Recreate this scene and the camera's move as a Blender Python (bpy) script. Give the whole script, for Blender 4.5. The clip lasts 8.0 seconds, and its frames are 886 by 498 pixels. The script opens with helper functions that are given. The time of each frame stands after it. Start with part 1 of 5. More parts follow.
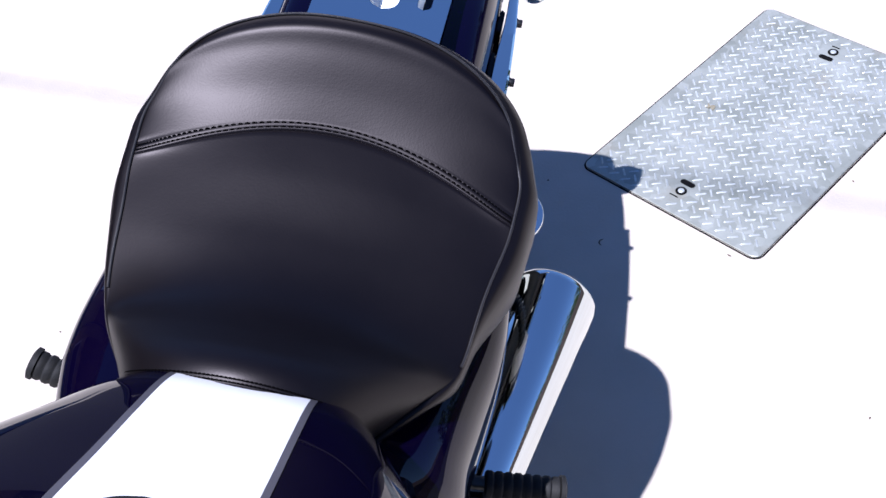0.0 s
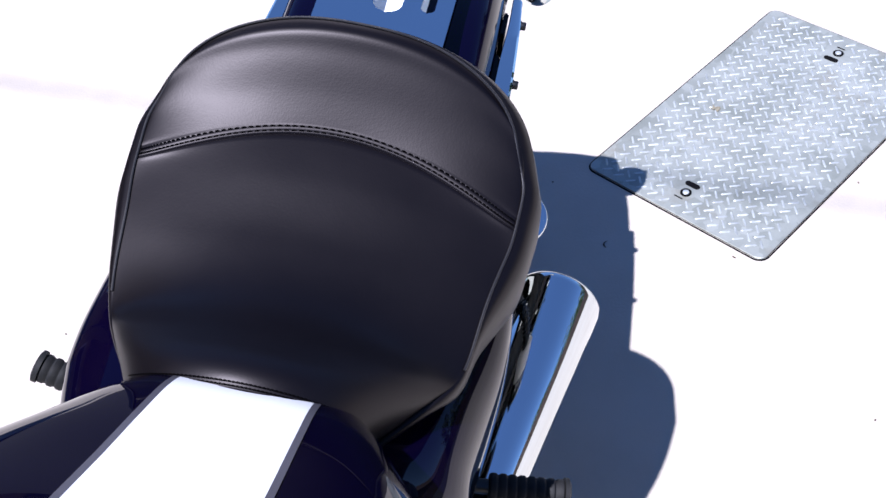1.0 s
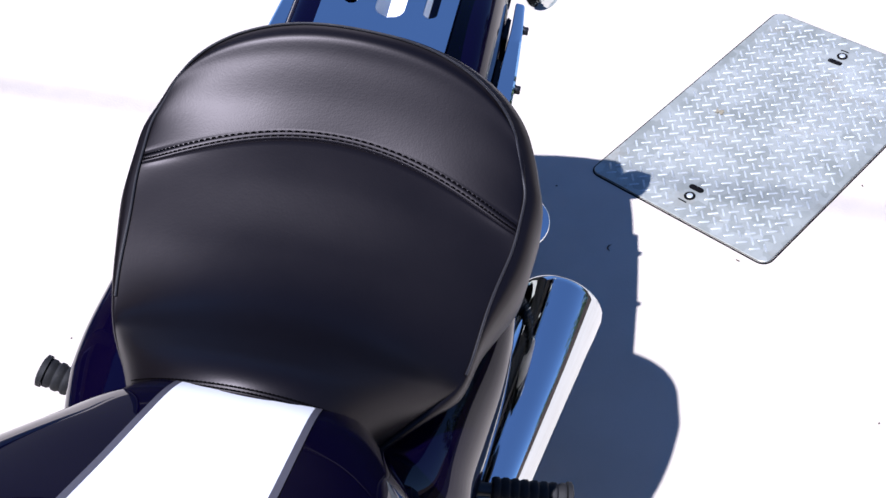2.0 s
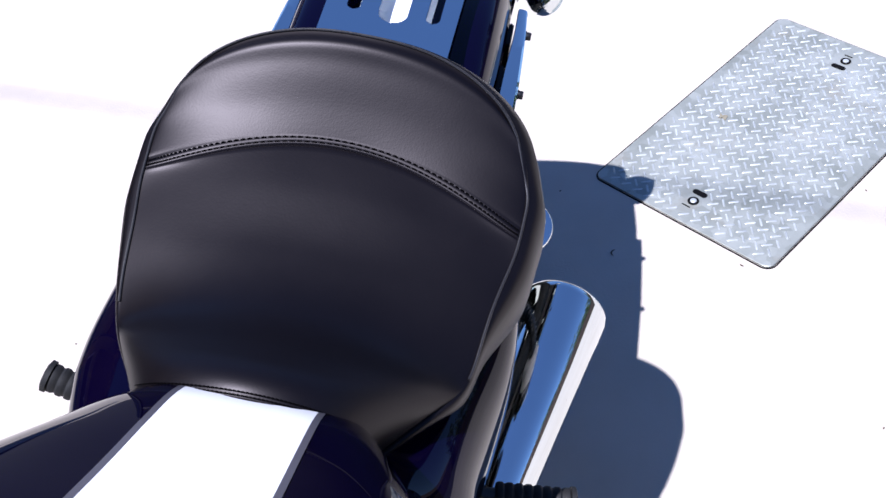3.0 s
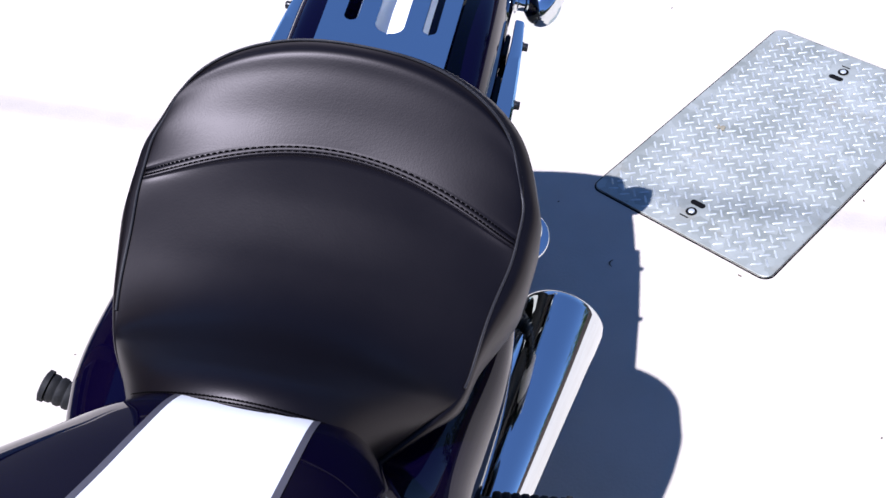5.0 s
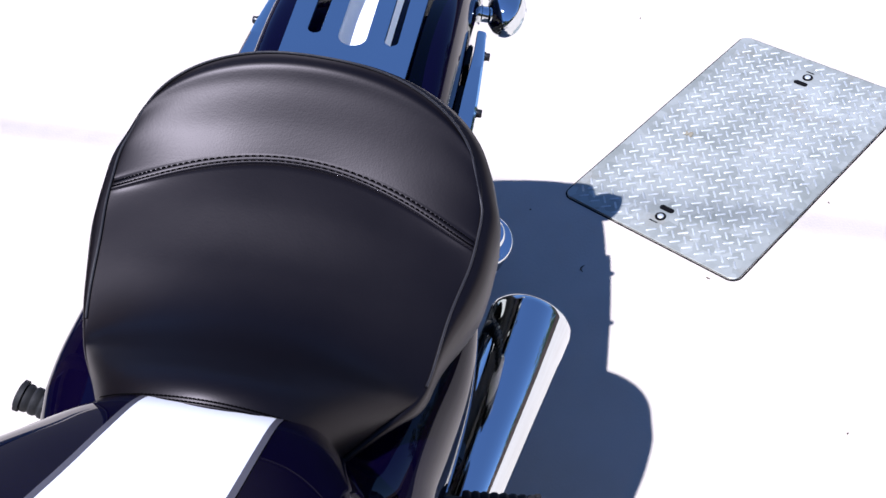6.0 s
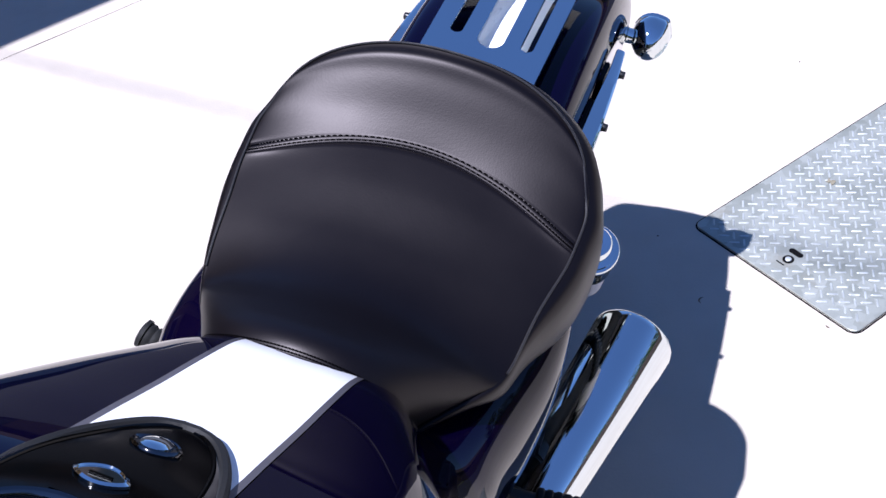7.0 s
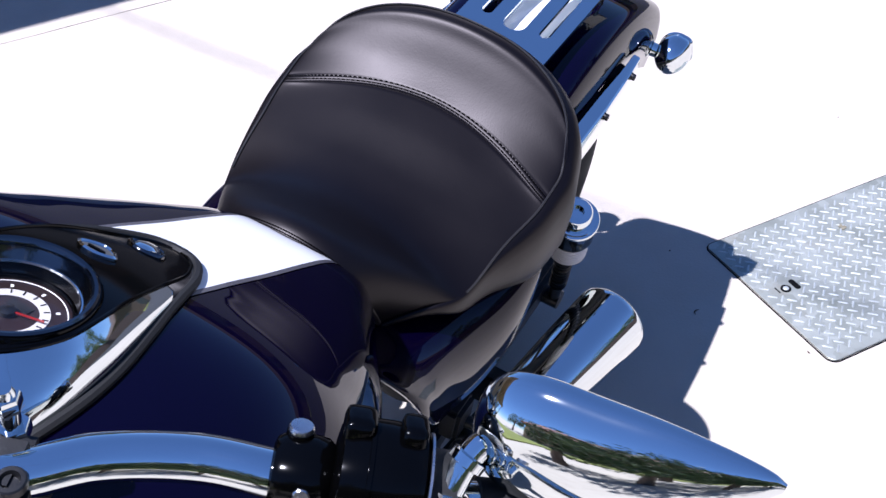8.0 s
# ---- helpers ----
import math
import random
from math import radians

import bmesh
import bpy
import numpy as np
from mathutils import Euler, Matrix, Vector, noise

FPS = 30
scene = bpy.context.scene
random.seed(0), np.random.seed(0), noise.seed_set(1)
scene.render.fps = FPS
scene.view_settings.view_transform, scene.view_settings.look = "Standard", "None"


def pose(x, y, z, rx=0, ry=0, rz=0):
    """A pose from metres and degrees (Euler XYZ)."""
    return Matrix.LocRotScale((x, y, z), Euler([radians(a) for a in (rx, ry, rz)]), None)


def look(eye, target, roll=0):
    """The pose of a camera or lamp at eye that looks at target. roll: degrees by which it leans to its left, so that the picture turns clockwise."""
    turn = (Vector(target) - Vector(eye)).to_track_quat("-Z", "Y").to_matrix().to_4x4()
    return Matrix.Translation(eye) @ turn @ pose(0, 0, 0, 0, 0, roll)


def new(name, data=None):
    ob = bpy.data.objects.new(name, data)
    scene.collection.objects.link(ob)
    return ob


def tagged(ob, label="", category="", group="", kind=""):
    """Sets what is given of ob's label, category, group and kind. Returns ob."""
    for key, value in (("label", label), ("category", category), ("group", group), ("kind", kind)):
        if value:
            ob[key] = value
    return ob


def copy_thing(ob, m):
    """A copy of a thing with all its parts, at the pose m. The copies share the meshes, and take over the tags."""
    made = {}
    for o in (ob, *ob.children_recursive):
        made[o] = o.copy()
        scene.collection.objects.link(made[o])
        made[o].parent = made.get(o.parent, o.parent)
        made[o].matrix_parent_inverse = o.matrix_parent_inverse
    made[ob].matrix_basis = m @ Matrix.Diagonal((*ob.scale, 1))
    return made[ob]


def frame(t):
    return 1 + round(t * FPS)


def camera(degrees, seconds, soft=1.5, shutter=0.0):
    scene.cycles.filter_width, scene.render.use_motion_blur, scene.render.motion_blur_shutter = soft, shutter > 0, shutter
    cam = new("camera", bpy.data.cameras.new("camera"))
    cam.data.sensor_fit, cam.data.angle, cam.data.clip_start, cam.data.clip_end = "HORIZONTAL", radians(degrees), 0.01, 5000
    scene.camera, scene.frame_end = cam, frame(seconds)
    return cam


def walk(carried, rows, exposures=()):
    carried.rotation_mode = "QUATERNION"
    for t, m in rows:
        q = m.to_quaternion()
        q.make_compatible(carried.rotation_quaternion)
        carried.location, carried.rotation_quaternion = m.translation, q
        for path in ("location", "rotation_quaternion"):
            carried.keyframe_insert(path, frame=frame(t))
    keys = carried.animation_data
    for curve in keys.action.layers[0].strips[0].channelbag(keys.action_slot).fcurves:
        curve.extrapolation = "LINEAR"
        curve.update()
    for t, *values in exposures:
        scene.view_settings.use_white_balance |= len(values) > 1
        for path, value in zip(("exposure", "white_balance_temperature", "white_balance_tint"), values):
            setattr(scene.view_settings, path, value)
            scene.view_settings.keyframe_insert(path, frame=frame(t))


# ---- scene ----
cam = camera(43.4, 8.0)
PATH = [
    (0, (0.232, -0.476, 1.457), (0.06, 0.882, -0.001), -9.6),
    (0.5, (0.232, -0.474, 1.458), (0.056, 0.884, 0.0), -9.7),
    (1, (0.235, -0.475, 1.459), (0.052, 0.884, 0.003), -10.0),
    (1.5, (0.238, -0.475, 1.462), (0.049, 0.885, 0.007), -10.2),
    (3, (0.242, -0.478, 1.463), (0.04, 0.892, 0.02), -10.7),
    (3.5, (0.241, -0.478, 1.462), (0.038, 0.895, 0.023), -10.7),
    (4, (0.242, -0.48, 1.463), (0.036, 0.898, 0.028), -10.8),
    (4.5, (0.245, -0.481, 1.463), (0.039, 0.899, 0.03), -10.8),
    (5.8, (0.268, -0.501, 1.468), (0.083, 0.9, 0.053), -10.9),
    (6, (0.276, -0.513, 1.473), (0.096, 0.893, 0.062), -11.1),
    (6.5, (0.266, -0.542, 1.481), (0.039, 0.881, 0.094), -10.2),
    (7, (0.331, -0.567, 1.481), (-0.113, 0.843, 0.134), -10.4),
    (7.2, (0.39, -0.593, 1.483), (-0.143, 0.801, 0.152), -10.2),
    (7.5, (0.438, -0.631, 1.467), (-0.121, 0.759, 0.142), -7.8),
    (7.8, (0.476, -0.691, 1.483), (-0.084, 0.711, 0.171), -4.9),
    (8, (0.491, -0.749, 1.497), (-0.096, 0.673, 0.22), -4.6),
]
walk(cam, [(t, look(eye, target, roll)) for t, eye, target, roll in PATH], [(0, 0.9, 5450, 22), (8, 0.9, 5450, 22)])

# ---- world, sun, exposure ----
SUN_WAY = Vector((-0.262, -0.275, 1.0)).normalized()      # towards the sun
SUN_UP = math.asin(SUN_WAY.z)
world = bpy.data.worlds.new("sky")
scene.world = world
world.use_nodes = True
wn = world.node_tree.nodes
sky = wn.new("ShaderNodeTexSky")
sky.sky_type = "NISHITA"
sky.sun_disc = False
sky.sun_elevation = SUN_UP
sky.sun_rotation = math.atan2(SUN_WAY.x, SUN_WAY.y)
sky.air_density, sky.dust_density, sky.ozone_density, sky.altitude = 1.0, 0.0, 6.5, 1200
wn["Background"].inputs["Strength"].default_value = 0.077
world.node_tree.links.new(sky.outputs[0], wn["Background"].inputs["Color"])

sun_data = bpy.data.lights.new("sun", "SUN")
sun_data.energy, sun_data.angle, sun_data.color = 5.0, radians(0.53), (1.0, 0.95, 0.87)
sun = new("sun", sun_data)
sun.matrix_world = look(SUN_WAY * 30, (0, 0, 0))


# ---- materials ----
def material(name):
    m = bpy.data.materials.new(name)
    m.use_nodes = True
    return m, m.node_tree.nodes, m.node_tree.links, m.node_tree.nodes["Principled BSDF"]


def surface(name, base, rough, metal=0.0, coat=0.0, vary=0.15, scale=20.0, fine=0.0, fine_scale=600.0, rough_vary=0.08, coat_rough=0.03, spec=0.5, coat_ior=1.5):
    """A plain surface with variation of colour and roughness at two scales and fine relief."""
    m, n, l, b = material(name)
    tc = n.new("ShaderNodeTexCoord")
    big, small = n.new("ShaderNodeTexNoise"), n.new("ShaderNodeTexNoise")
    big.inputs["Scale"].default_value, big.inputs["Detail"].default_value = scale, 4
    small.inputs["Scale"].default_value, small.inputs["Detail"].default_value = fine_scale, 3
    for t in (big, small):
        l.new(tc.outputs["Object"], t.inputs["Vector"])
    add = n.new("ShaderNodeMath")
    add.operation = "MULTIPLY_ADD"
    l.new(small.outputs["Fac"], add.inputs[0])
    add.inputs[1].default_value = 0.4
    l.new(big.outputs["Fac"], add.inputs[2])
    ramp = n.new("ShaderNodeValToRGB")
    ramp.color_ramp.elements[0].position, ramp.color_ramp.elements[1].position = 0.35, 1.05
    ramp.color_ramp.elements[0].color = (*[c * (1 - vary) for c in base], 1)
    ramp.color_ramp.elements[1].color = (*[min(1, c * (1 + vary)) for c in base], 1)
    l.new(add.outputs[0], ramp.inputs[0])
    l.new(ramp.outputs[0], b.inputs["Base Color"])
    mr = n.new("ShaderNodeMapRange")
    mr.inputs["From Min"].default_value, mr.inputs["From Max"].default_value = 0.3, 0.7
    mr.inputs["To Min"].default_value, mr.inputs["To Max"].default_value = max(0, rough - rough_vary), min(1, rough + rough_vary)
    l.new(big.outputs["Fac"], mr.inputs["Value"])
    l.new(mr.outputs[0], b.inputs["Roughness"])
    b.inputs["Metallic"].default_value = metal
    b.inputs["Coat Weight"].default_value, b.inputs["Coat Roughness"].default_value = coat, coat_rough
    b.inputs["Coat IOR"].default_value = coat_ior
    b.inputs["Specular IOR Level"].default_value = spec
    if fine:
        bump = n.new("ShaderNodeBump")
        bump.inputs["Strength"].default_value, bump.inputs["Distance"].default_value = fine, 0.001
        l.new(small.outputs["Fac"], bump.inputs["Height"])
        l.new(bump.outputs[0], b.inputs["Normal"])
    return m


def leather():
    m, n, l, b = material("black_leather")
    tc = n.new("ShaderNodeTexCoord")
    cells, soft, big = n.new("ShaderNodeTexVoronoi"), n.new("ShaderNodeTexNoise"), n.new("ShaderNodeTexNoise")
    cells.inputs["Scale"].default_value = 520
    soft.inputs["Scale"].default_value, soft.inputs["Detail"].default_value = 300, 4
    big.inputs["Scale"].default_value, big.inputs["Detail"].default_value = 14, 5
    for t in (cells, soft, big):
        l.new(tc.outputs["Object"], t.inputs["Vector"])
    mix = n.new("ShaderNodeMath")
    mix.operation = "MULTIPLY_ADD"
    l.new(cells.outputs["Distance"], mix.inputs[0])
    mix.inputs[1].default_value = 0.8
    l.new(soft.outputs["Fac"], mix.inputs[2])
    fine = n.new("ShaderNodeBump")
    fine.inputs["Strength"].default_value, fine.inputs["Distance"].default_value = 0.05, 0.0006
    l.new(mix.outputs[0], fine.inputs["Height"])
    wave = n.new("ShaderNodeBump")
    wave.inputs["Strength"].default_value, wave.inputs["Distance"].default_value = 0.06, 0.004
    l.new(big.outputs["Fac"], wave.inputs["Height"])
    l.new(fine.outputs[0], wave.inputs["Normal"])
    l.new(wave.outputs[0], b.inputs["Normal"])
    ramp = n.new("ShaderNodeValToRGB")
    ramp.color_ramp.elements[0].color, ramp.color_ramp.elements[1].color = (0.0012, 0.0007, 0.0013, 1), (0.0026, 0.0018, 0.0026, 1)
    l.new(big.outputs["Fac"], ramp.inputs[0])
    l.new(ramp.outputs[0], b.inputs["Base Color"])
    mr = n.new("ShaderNodeMapRange")
    mr.inputs["To Min"].default_value, mr.inputs["To Max"].default_value = 0.385, 0.455
    l.new(big.outputs["Fac"], mr.inputs["Value"])
    l.new(mr.outputs[0], b.inputs["Roughness"])
    b.inputs["Specular IOR Level"].default_value = 0.26
    b.inputs["Specular Tint"].default_value = (1.0, 0.93, 0.94, 1)
    return m


def concrete():
    m, n, l, b = material("pale_concrete")
    tc = n.new("ShaderNodeTexCoord")
    big, mid, grit = (n.new("ShaderNodeTexNoise") for _ in range(3))
    for t, s, d in ((big, 0.9, 6), (mid, 9, 6), (grit, 180, 4)):
        t.inputs["Scale"].default_value, t.inputs["Detail"].default_value = s, d
        l.new(tc.outputs["Object"], t.inputs["Vector"])
    ramp = n.new("ShaderNodeValToRGB")
    ramp.color_ramp.elements[0].position, ramp.color_ramp.elements[1].position = 0.3, 0.75
    ramp.color_ramp.elements[0].color, ramp.color_ramp.elements[1].color = (0.42, 0.378, 0.32, 1), (0.485, 0.44, 0.375, 1)
    l.new(big.outputs["Fac"], ramp.inputs[0])
    two = n.new("ShaderNodeMixRGB")
    two.blend_type = "MULTIPLY"
    two.inputs["Fac"].default_value = 1.0
    r2 = n.new("ShaderNodeValToRGB")
    r2.color_ramp.elements[0].position, r2.color_ramp.elements[1].position = 0.25, 0.6
    r2.color_ramp.elements[0].color, r2.color_ramp.elements[1].color = (0.92, 0.91, 0.90, 1), (1, 1, 1, 1)
    l.new(mid.outputs["Fac"], r2.inputs[0])
    l.new(ramp.outputs[0], two.inputs[1])
    l.new(r2.outputs[0], two.inputs[2])
    l.new(two.outputs[0], b.inputs["Base Color"])
    bump = n.new("ShaderNodeBump")
    bump.inputs["Strength"].default_value, bump.inputs["Distance"].default_value = 0.35, 0.002
    l.new(grit.outputs["Fac"], bump.inputs["Height"])
    l.new(bump.outputs[0], b.inputs["Normal"])
    b.inputs["Roughness"].default_value = 0.9
    return m


def galvanised():
    m, n, l, b = material("galvanised_steel")
    tc = n.new("ShaderNodeTexCoord")
    vor, big, fine = n.new("ShaderNodeTexVoronoi"), n.new("ShaderNodeTexNoise"), n.new("ShaderNodeTexNoise")
    vor.inputs["Scale"].default_value = 55
    big.inputs["Scale"].default_value, big.inputs["Detail"].default_value = 7, 6
    fine.inputs["Scale"].default_value, fine.inputs["Detail"].default_value = 240, 4
    for t in (vor, big, fine):
        l.new(tc.outputs["Object"], t.inputs["Vector"])
    mix = n.new("ShaderNodeMixRGB")
    mix.inputs["Fac"].default_value = 0.25
    l.new(big.outputs["Fac"], mix.inputs[1])
    l.new(vor.outputs["Color"], mix.inputs[2])
    ramp = n.new("ShaderNodeValToRGB")
    ramp.color_ramp.elements[0].position, ramp.color_ramp.elements[1].position = 0.3, 0.7
    ramp.color_ramp.elements[0].color, ramp.color_ramp.elements[1].color = (0.24, 0.255, 0.218, 1), (0.44, 0.455, 0.405, 1)
    l.new(mix.outputs[0], ramp.inputs[0])
    # brown dirt in patches
    dirt, cut, tint = n.new("ShaderNodeTexNoise"), n.new("ShaderNodeMapRange"), n.new("ShaderNodeMixRGB")
    dirt.inputs["Scale"].default_value, dirt.inputs["Detail"].default_value, dirt.inputs["Roughness"].default_value = 9, 8, 0.7
    l.new(tc.outputs["Object"], dirt.inputs["Vector"])
    cut.inputs["From Min"].default_value, cut.inputs["From Max"].default_value, cut.inputs["To Max"].default_value = 0.56, 0.72, 0.55
    l.new(dirt.outputs["Fac"], cut.inputs["Value"])
    l.new(cut.outputs[0], tint.inputs["Fac"])
    l.new(ramp.outputs[0], tint.inputs[1])
    tint.inputs[2].default_value = (0.25, 0.21, 0.14, 1)
    l.new(tint.outputs[0], b.inputs["Base Color"])
    mr = n.new("ShaderNodeMapRange")
    mr.inputs["To Min"].default_value, mr.inputs["To Max"].default_value = 0.42, 0.62
    l.new(fine.outputs["Fac"], mr.inputs["Value"])
    l.new(mr.outputs[0], b.inputs["Roughness"])
    b.inputs["Metallic"].default_value = 0.55
    bump = n.new("ShaderNodeBump")
    bump.inputs["Strength"].default_value, bump.inputs["Distance"].default_value = 0.2, 0.001
    l.new(fine.outputs["Fac"], bump.inputs["Height"])
    l.new(bump.outputs[0], b.inputs["Normal"])
    return m


LEATHER = leather()
CONCRETE = concrete()
TREAD = surface("worn_tread_tops", (0.52, 0.545, 0.52), 0.42, metal=0.55, vary=0.30, scale=45, rough_vary=0.1)
GALVANISED = galvanised()
BLUE = surface("deep_blue_paint", (0.0010, 0.0004, 0.0070), 0.40, coat=1.0, coat_ior=1.32, vary=0.2, fine_scale=3000, scale=6, rough_vary=0.03, coat_rough=0.012, spec=0.0)
WHITE = surface("white_paint", (0.90, 0.90, 0.88), 0.35, coat=0.8, vary=0.02, fine_scale=900, rough_vary=0.03)
SILVER = surface("grey_silver_paint", (0.11, 0.105, 0.12), 0.35, metal=0.3, coat=0.8, vary=0.06, rough_vary=0.03)
CHROME = surface("chrome", (0.72, 0.76, 0.75), 0.045, metal=1.0, vary=0.03, rough_vary=0.02, scale=9)
STEEL = surface("brushed_steel", (0.55, 0.55, 0.56), 0.28, metal=1.0, vary=0.1, fine=0.1, scale=30)
GLOSS_BLACK = surface("gloss_black_plastic", (0.0008, 0.0008, 0.0009), 0.30, coat=0.34, vary=0.2, rough_vary=0.04, coat_rough=0.13, spec=0.0)
SATIN_BLACK = surface("satin_black_metal", (0.006, 0.006, 0.0065), 0.38, vary=0.3, fine=0.1, rough_vary=0.1)
RUBBER = surface("black_rubber", (0.004, 0.004, 0.004), 0.75, vary=0.25, fine=0.3, fine_scale=300)
THREAD = surface("black_thread", (0.0012, 0.0010, 0.0012), 0.9, vary=0.2, fine_scale=1500, spec=0.02)
PIPING = surface("dark_leather_piping", (0.012, 0.011, 0.011), 0.42, vary=0.2, fine=0.2, fine_scale=700)
VOID = surface("dark_gap", (0.003, 0.003, 0.0035), 0.9, vary=0.3, spec=0.1)
DIAL_SILVER = surface("silver_dial", (0.62, 0.60, 0.58), 0.4, metal=0.2, vary=0.05)
# chrome darkened in its colour, partly to hold dark reflections
DARK_CHROME = surface("darkened_chrome", (0.12, 0.12, 0.125), 0.12, metal=1.0, vary=0.05, rough_vary=0.03)
DIAL_DARK = surface("brown_black_dial", (0.016, 0.008, 0.008), 0.45, vary=0.2)
DIAL_WHITE = surface("white_print", (0.75, 0.75, 0.73), 0.5, vary=0.03)
RED = surface("red_plastic", (0.25, 0.012, 0.010), 0.25, coat=0.5, vary=0.1)
STAIN = surface("ochre_stain", (0.19, 0.17, 0.115), 0.8, vary=0.3, scale=80)
LITTER = surface("dry_brown_litter", (0.06, 0.04, 0.025), 0.9, vary=0.4, scale=80)
CABLE = surface("black_cable_sheath", (0.02, 0.02, 0.02), 0.6)
LEAVES = surface("green_foliage", (0.055, 0.09, 0.025), 0.6, vary=0.5, scale=3)
BARK = surface("brown_bark", (0.12, 0.085, 0.06), 0.9, vary=0.4, fine=0.6, fine_scale=60)
ASPHALT = surface("dark_asphalt", (0.035, 0.035, 0.038), 0.85, vary=0.2, scale=3, fine=0.5, fine_scale=90)
GRASS = surface("dry_green_grass", (0.15, 0.17, 0.035), 0.9, vary=0.35, scale=2, fine=0.8, fine_scale=60)
STUCCO = surface("tan_stucco", (0.42, 0.33, 0.22), 0.9, vary=0.12, scale=2, fine=0.5, fine_scale=80)
ROOFING = surface("red_brown_roofing", (0.16, 0.06, 0.04), 0.85, vary=0.3, scale=5, fine=0.5, fine_scale=60)
SIDING = surface("dark_brown_siding", (0.075, 0.052, 0.04), 0.85, vary=0.2, scale=1.5, fine=0.4, fine_scale=40)
TIMBER = surface("weathered_timber", (0.20, 0.14, 0.09), 0.85, vary=0.3, scale=6, fine=0.4, fine_scale=90)
GLAZING = surface("dark_window_glass", (0.02, 0.025, 0.03), 0.05, vary=0.1, rough_vary=0.02)
TRIM = surface("white_trim", (0.7, 0.7, 0.68), 0.6, vary=0.05)

# the gauge's cover glass: clear, with a glossy face
GLASS, gn, gl, gb = material("clear_glass")
g_clear, g_gloss, g_mix, g_fres = gn.new("ShaderNodeBsdfTransparent"), gn.new("ShaderNodeBsdfGlossy"), gn.new("ShaderNodeMixShader"), gn.new("ShaderNodeFresnel")
g_gloss.inputs["Roughness"].default_value = 0.02
gl.new(g_fres.outputs[0], g_mix.inputs[0])
gl.new(g_clear.outputs[0], g_mix.inputs[1])
gl.new(g_gloss.outputs[0], g_mix.inputs[2])
gl.new(g_mix.outputs[0], gn["Material Output"].inputs["Surface"])


# ---- mesh helpers ----
def link(name, verts, faces, mat, parent=None, label="", smooth=True, mats=None, index=None):
    me = bpy.data.meshes.new(name)
    me.from_pydata([tuple(v) for v in verts], [], faces)
    for m in (mats or [mat]):
        me.materials.append(m)
    if smooth:
        me.polygons.foreach_set("use_smooth", [True] * len(me.polygons))
    if index:
        me.polygons.foreach_set("material_index", index)
    me.update()
    ob = new(name, me)
    if parent:
        ob.parent = parent
    return tagged(ob, label)


def part(name, bm, mat, parent=None, label="", smooth=True, angle=40):
    """One mesh object out of a bmesh, under a thing or a part."""
    bmesh.ops.recalc_face_normals(bm, faces=bm.faces)
    for e in bm.edges:
        if len(e.link_faces) == 2 and e.calc_face_angle() > radians(angle):
            e.smooth = False
    for f in bm.faces:
        f.smooth = smooth
    me = bpy.data.meshes.new(name)
    bm.to_mesh(me)
    bm.free()
    me.materials.append(mat)
    ob = new(name, me)
    if parent:
        ob.parent = parent
    return tagged(ob, label)


def grid_faces(rows, cols, close=False, start=0):
    out = []
    for i in range(rows - 1):
        for j in range(cols if close else cols - 1):
            k = (j + 1) % cols
            out.append((start + i * cols + j, start + i * cols + k, start + (i + 1) * cols + k, start + (i + 1) * cols + j))
    return out


def add_grid(bm, pts, close=False, cap=False):
    """pts: rows of points; adds their quads to bm."""
    rows = [[bm.verts.new(p) for p in r] for r in pts]
    n = len(rows[0])
    for a, b in zip(rows, rows[1:]):
        for j in range(n if close else n - 1):
            k = (j + 1) % n
            bm.faces.new((a[j], a[k], b[k], b[j]))
    if cap:
        bm.faces.new(rows[0][::-1])
        bm.faces.new(rows[-1])
    return rows


def catmull(stations, n):
    """n rows of numbers that run smoothly through the stations."""
    s = np.array(stations, float)
    p = np.vstack([2 * s[0] - s[1], s, 2 * s[-1] - s[-2]])
    out = []
    for u in np.linspace(0, len(s) - 1, n):
        i = min(int(u), len(s) - 2)
        t = u - i
        a, b, c, d = p[i:i + 4]
        out.append(0.5 * (2 * b + (c - a) * t + (2 * a - 5 * b + 4 * c - d) * t * t + (3 * b - a - 3 * c + d) * t ** 3))
    return np.array(out)


def tube(path, radius, sides=12, cap=True, bm=None):
    """A bmesh tube along points; radius a number or one a point."""
    bm = bm or bmesh.new()
    pts = [Vector(p) for p in path]
    rad = radius if hasattr(radius, "__len__") else [radius] * len(pts)
    up = Vector((0, 0, 1))
    way = (pts[1] - pts[0]).normalized()
    if abs(way.dot(up)) > 0.95:
        up = Vector((1, 0, 0))
    side = way.cross(up).normalized()
    rows = []
    for i, p in enumerate(pts):
        way = (pts[min(i + 1, len(pts) - 1)] - pts[max(i - 1, 0)]).normalized()
        side = (side - way * side.dot(way)).normalized()
        top = side.cross(way)
        rows.append([p + (side * math.cos(a) + top * math.sin(a)) * rad[i] for a in np.linspace(0, 2 * math.pi, sides, endpoint=False)])
    add_grid(bm, rows, True, cap)
    return bm


def lathe(profile, m=None, sides=32, bm=None):
    """A turned shape about z from (radius, height) rows, put to m."""
    bm = bm or bmesh.new()
    m = m or Matrix()
    rows = [[m @ Vector((r * math.cos(a), r * math.sin(a), z)) for a in np.linspace(0, 2 * math.pi, sides, endpoint=False)] for r, z in profile]
    add_grid(bm, rows, True, True)
    return bm


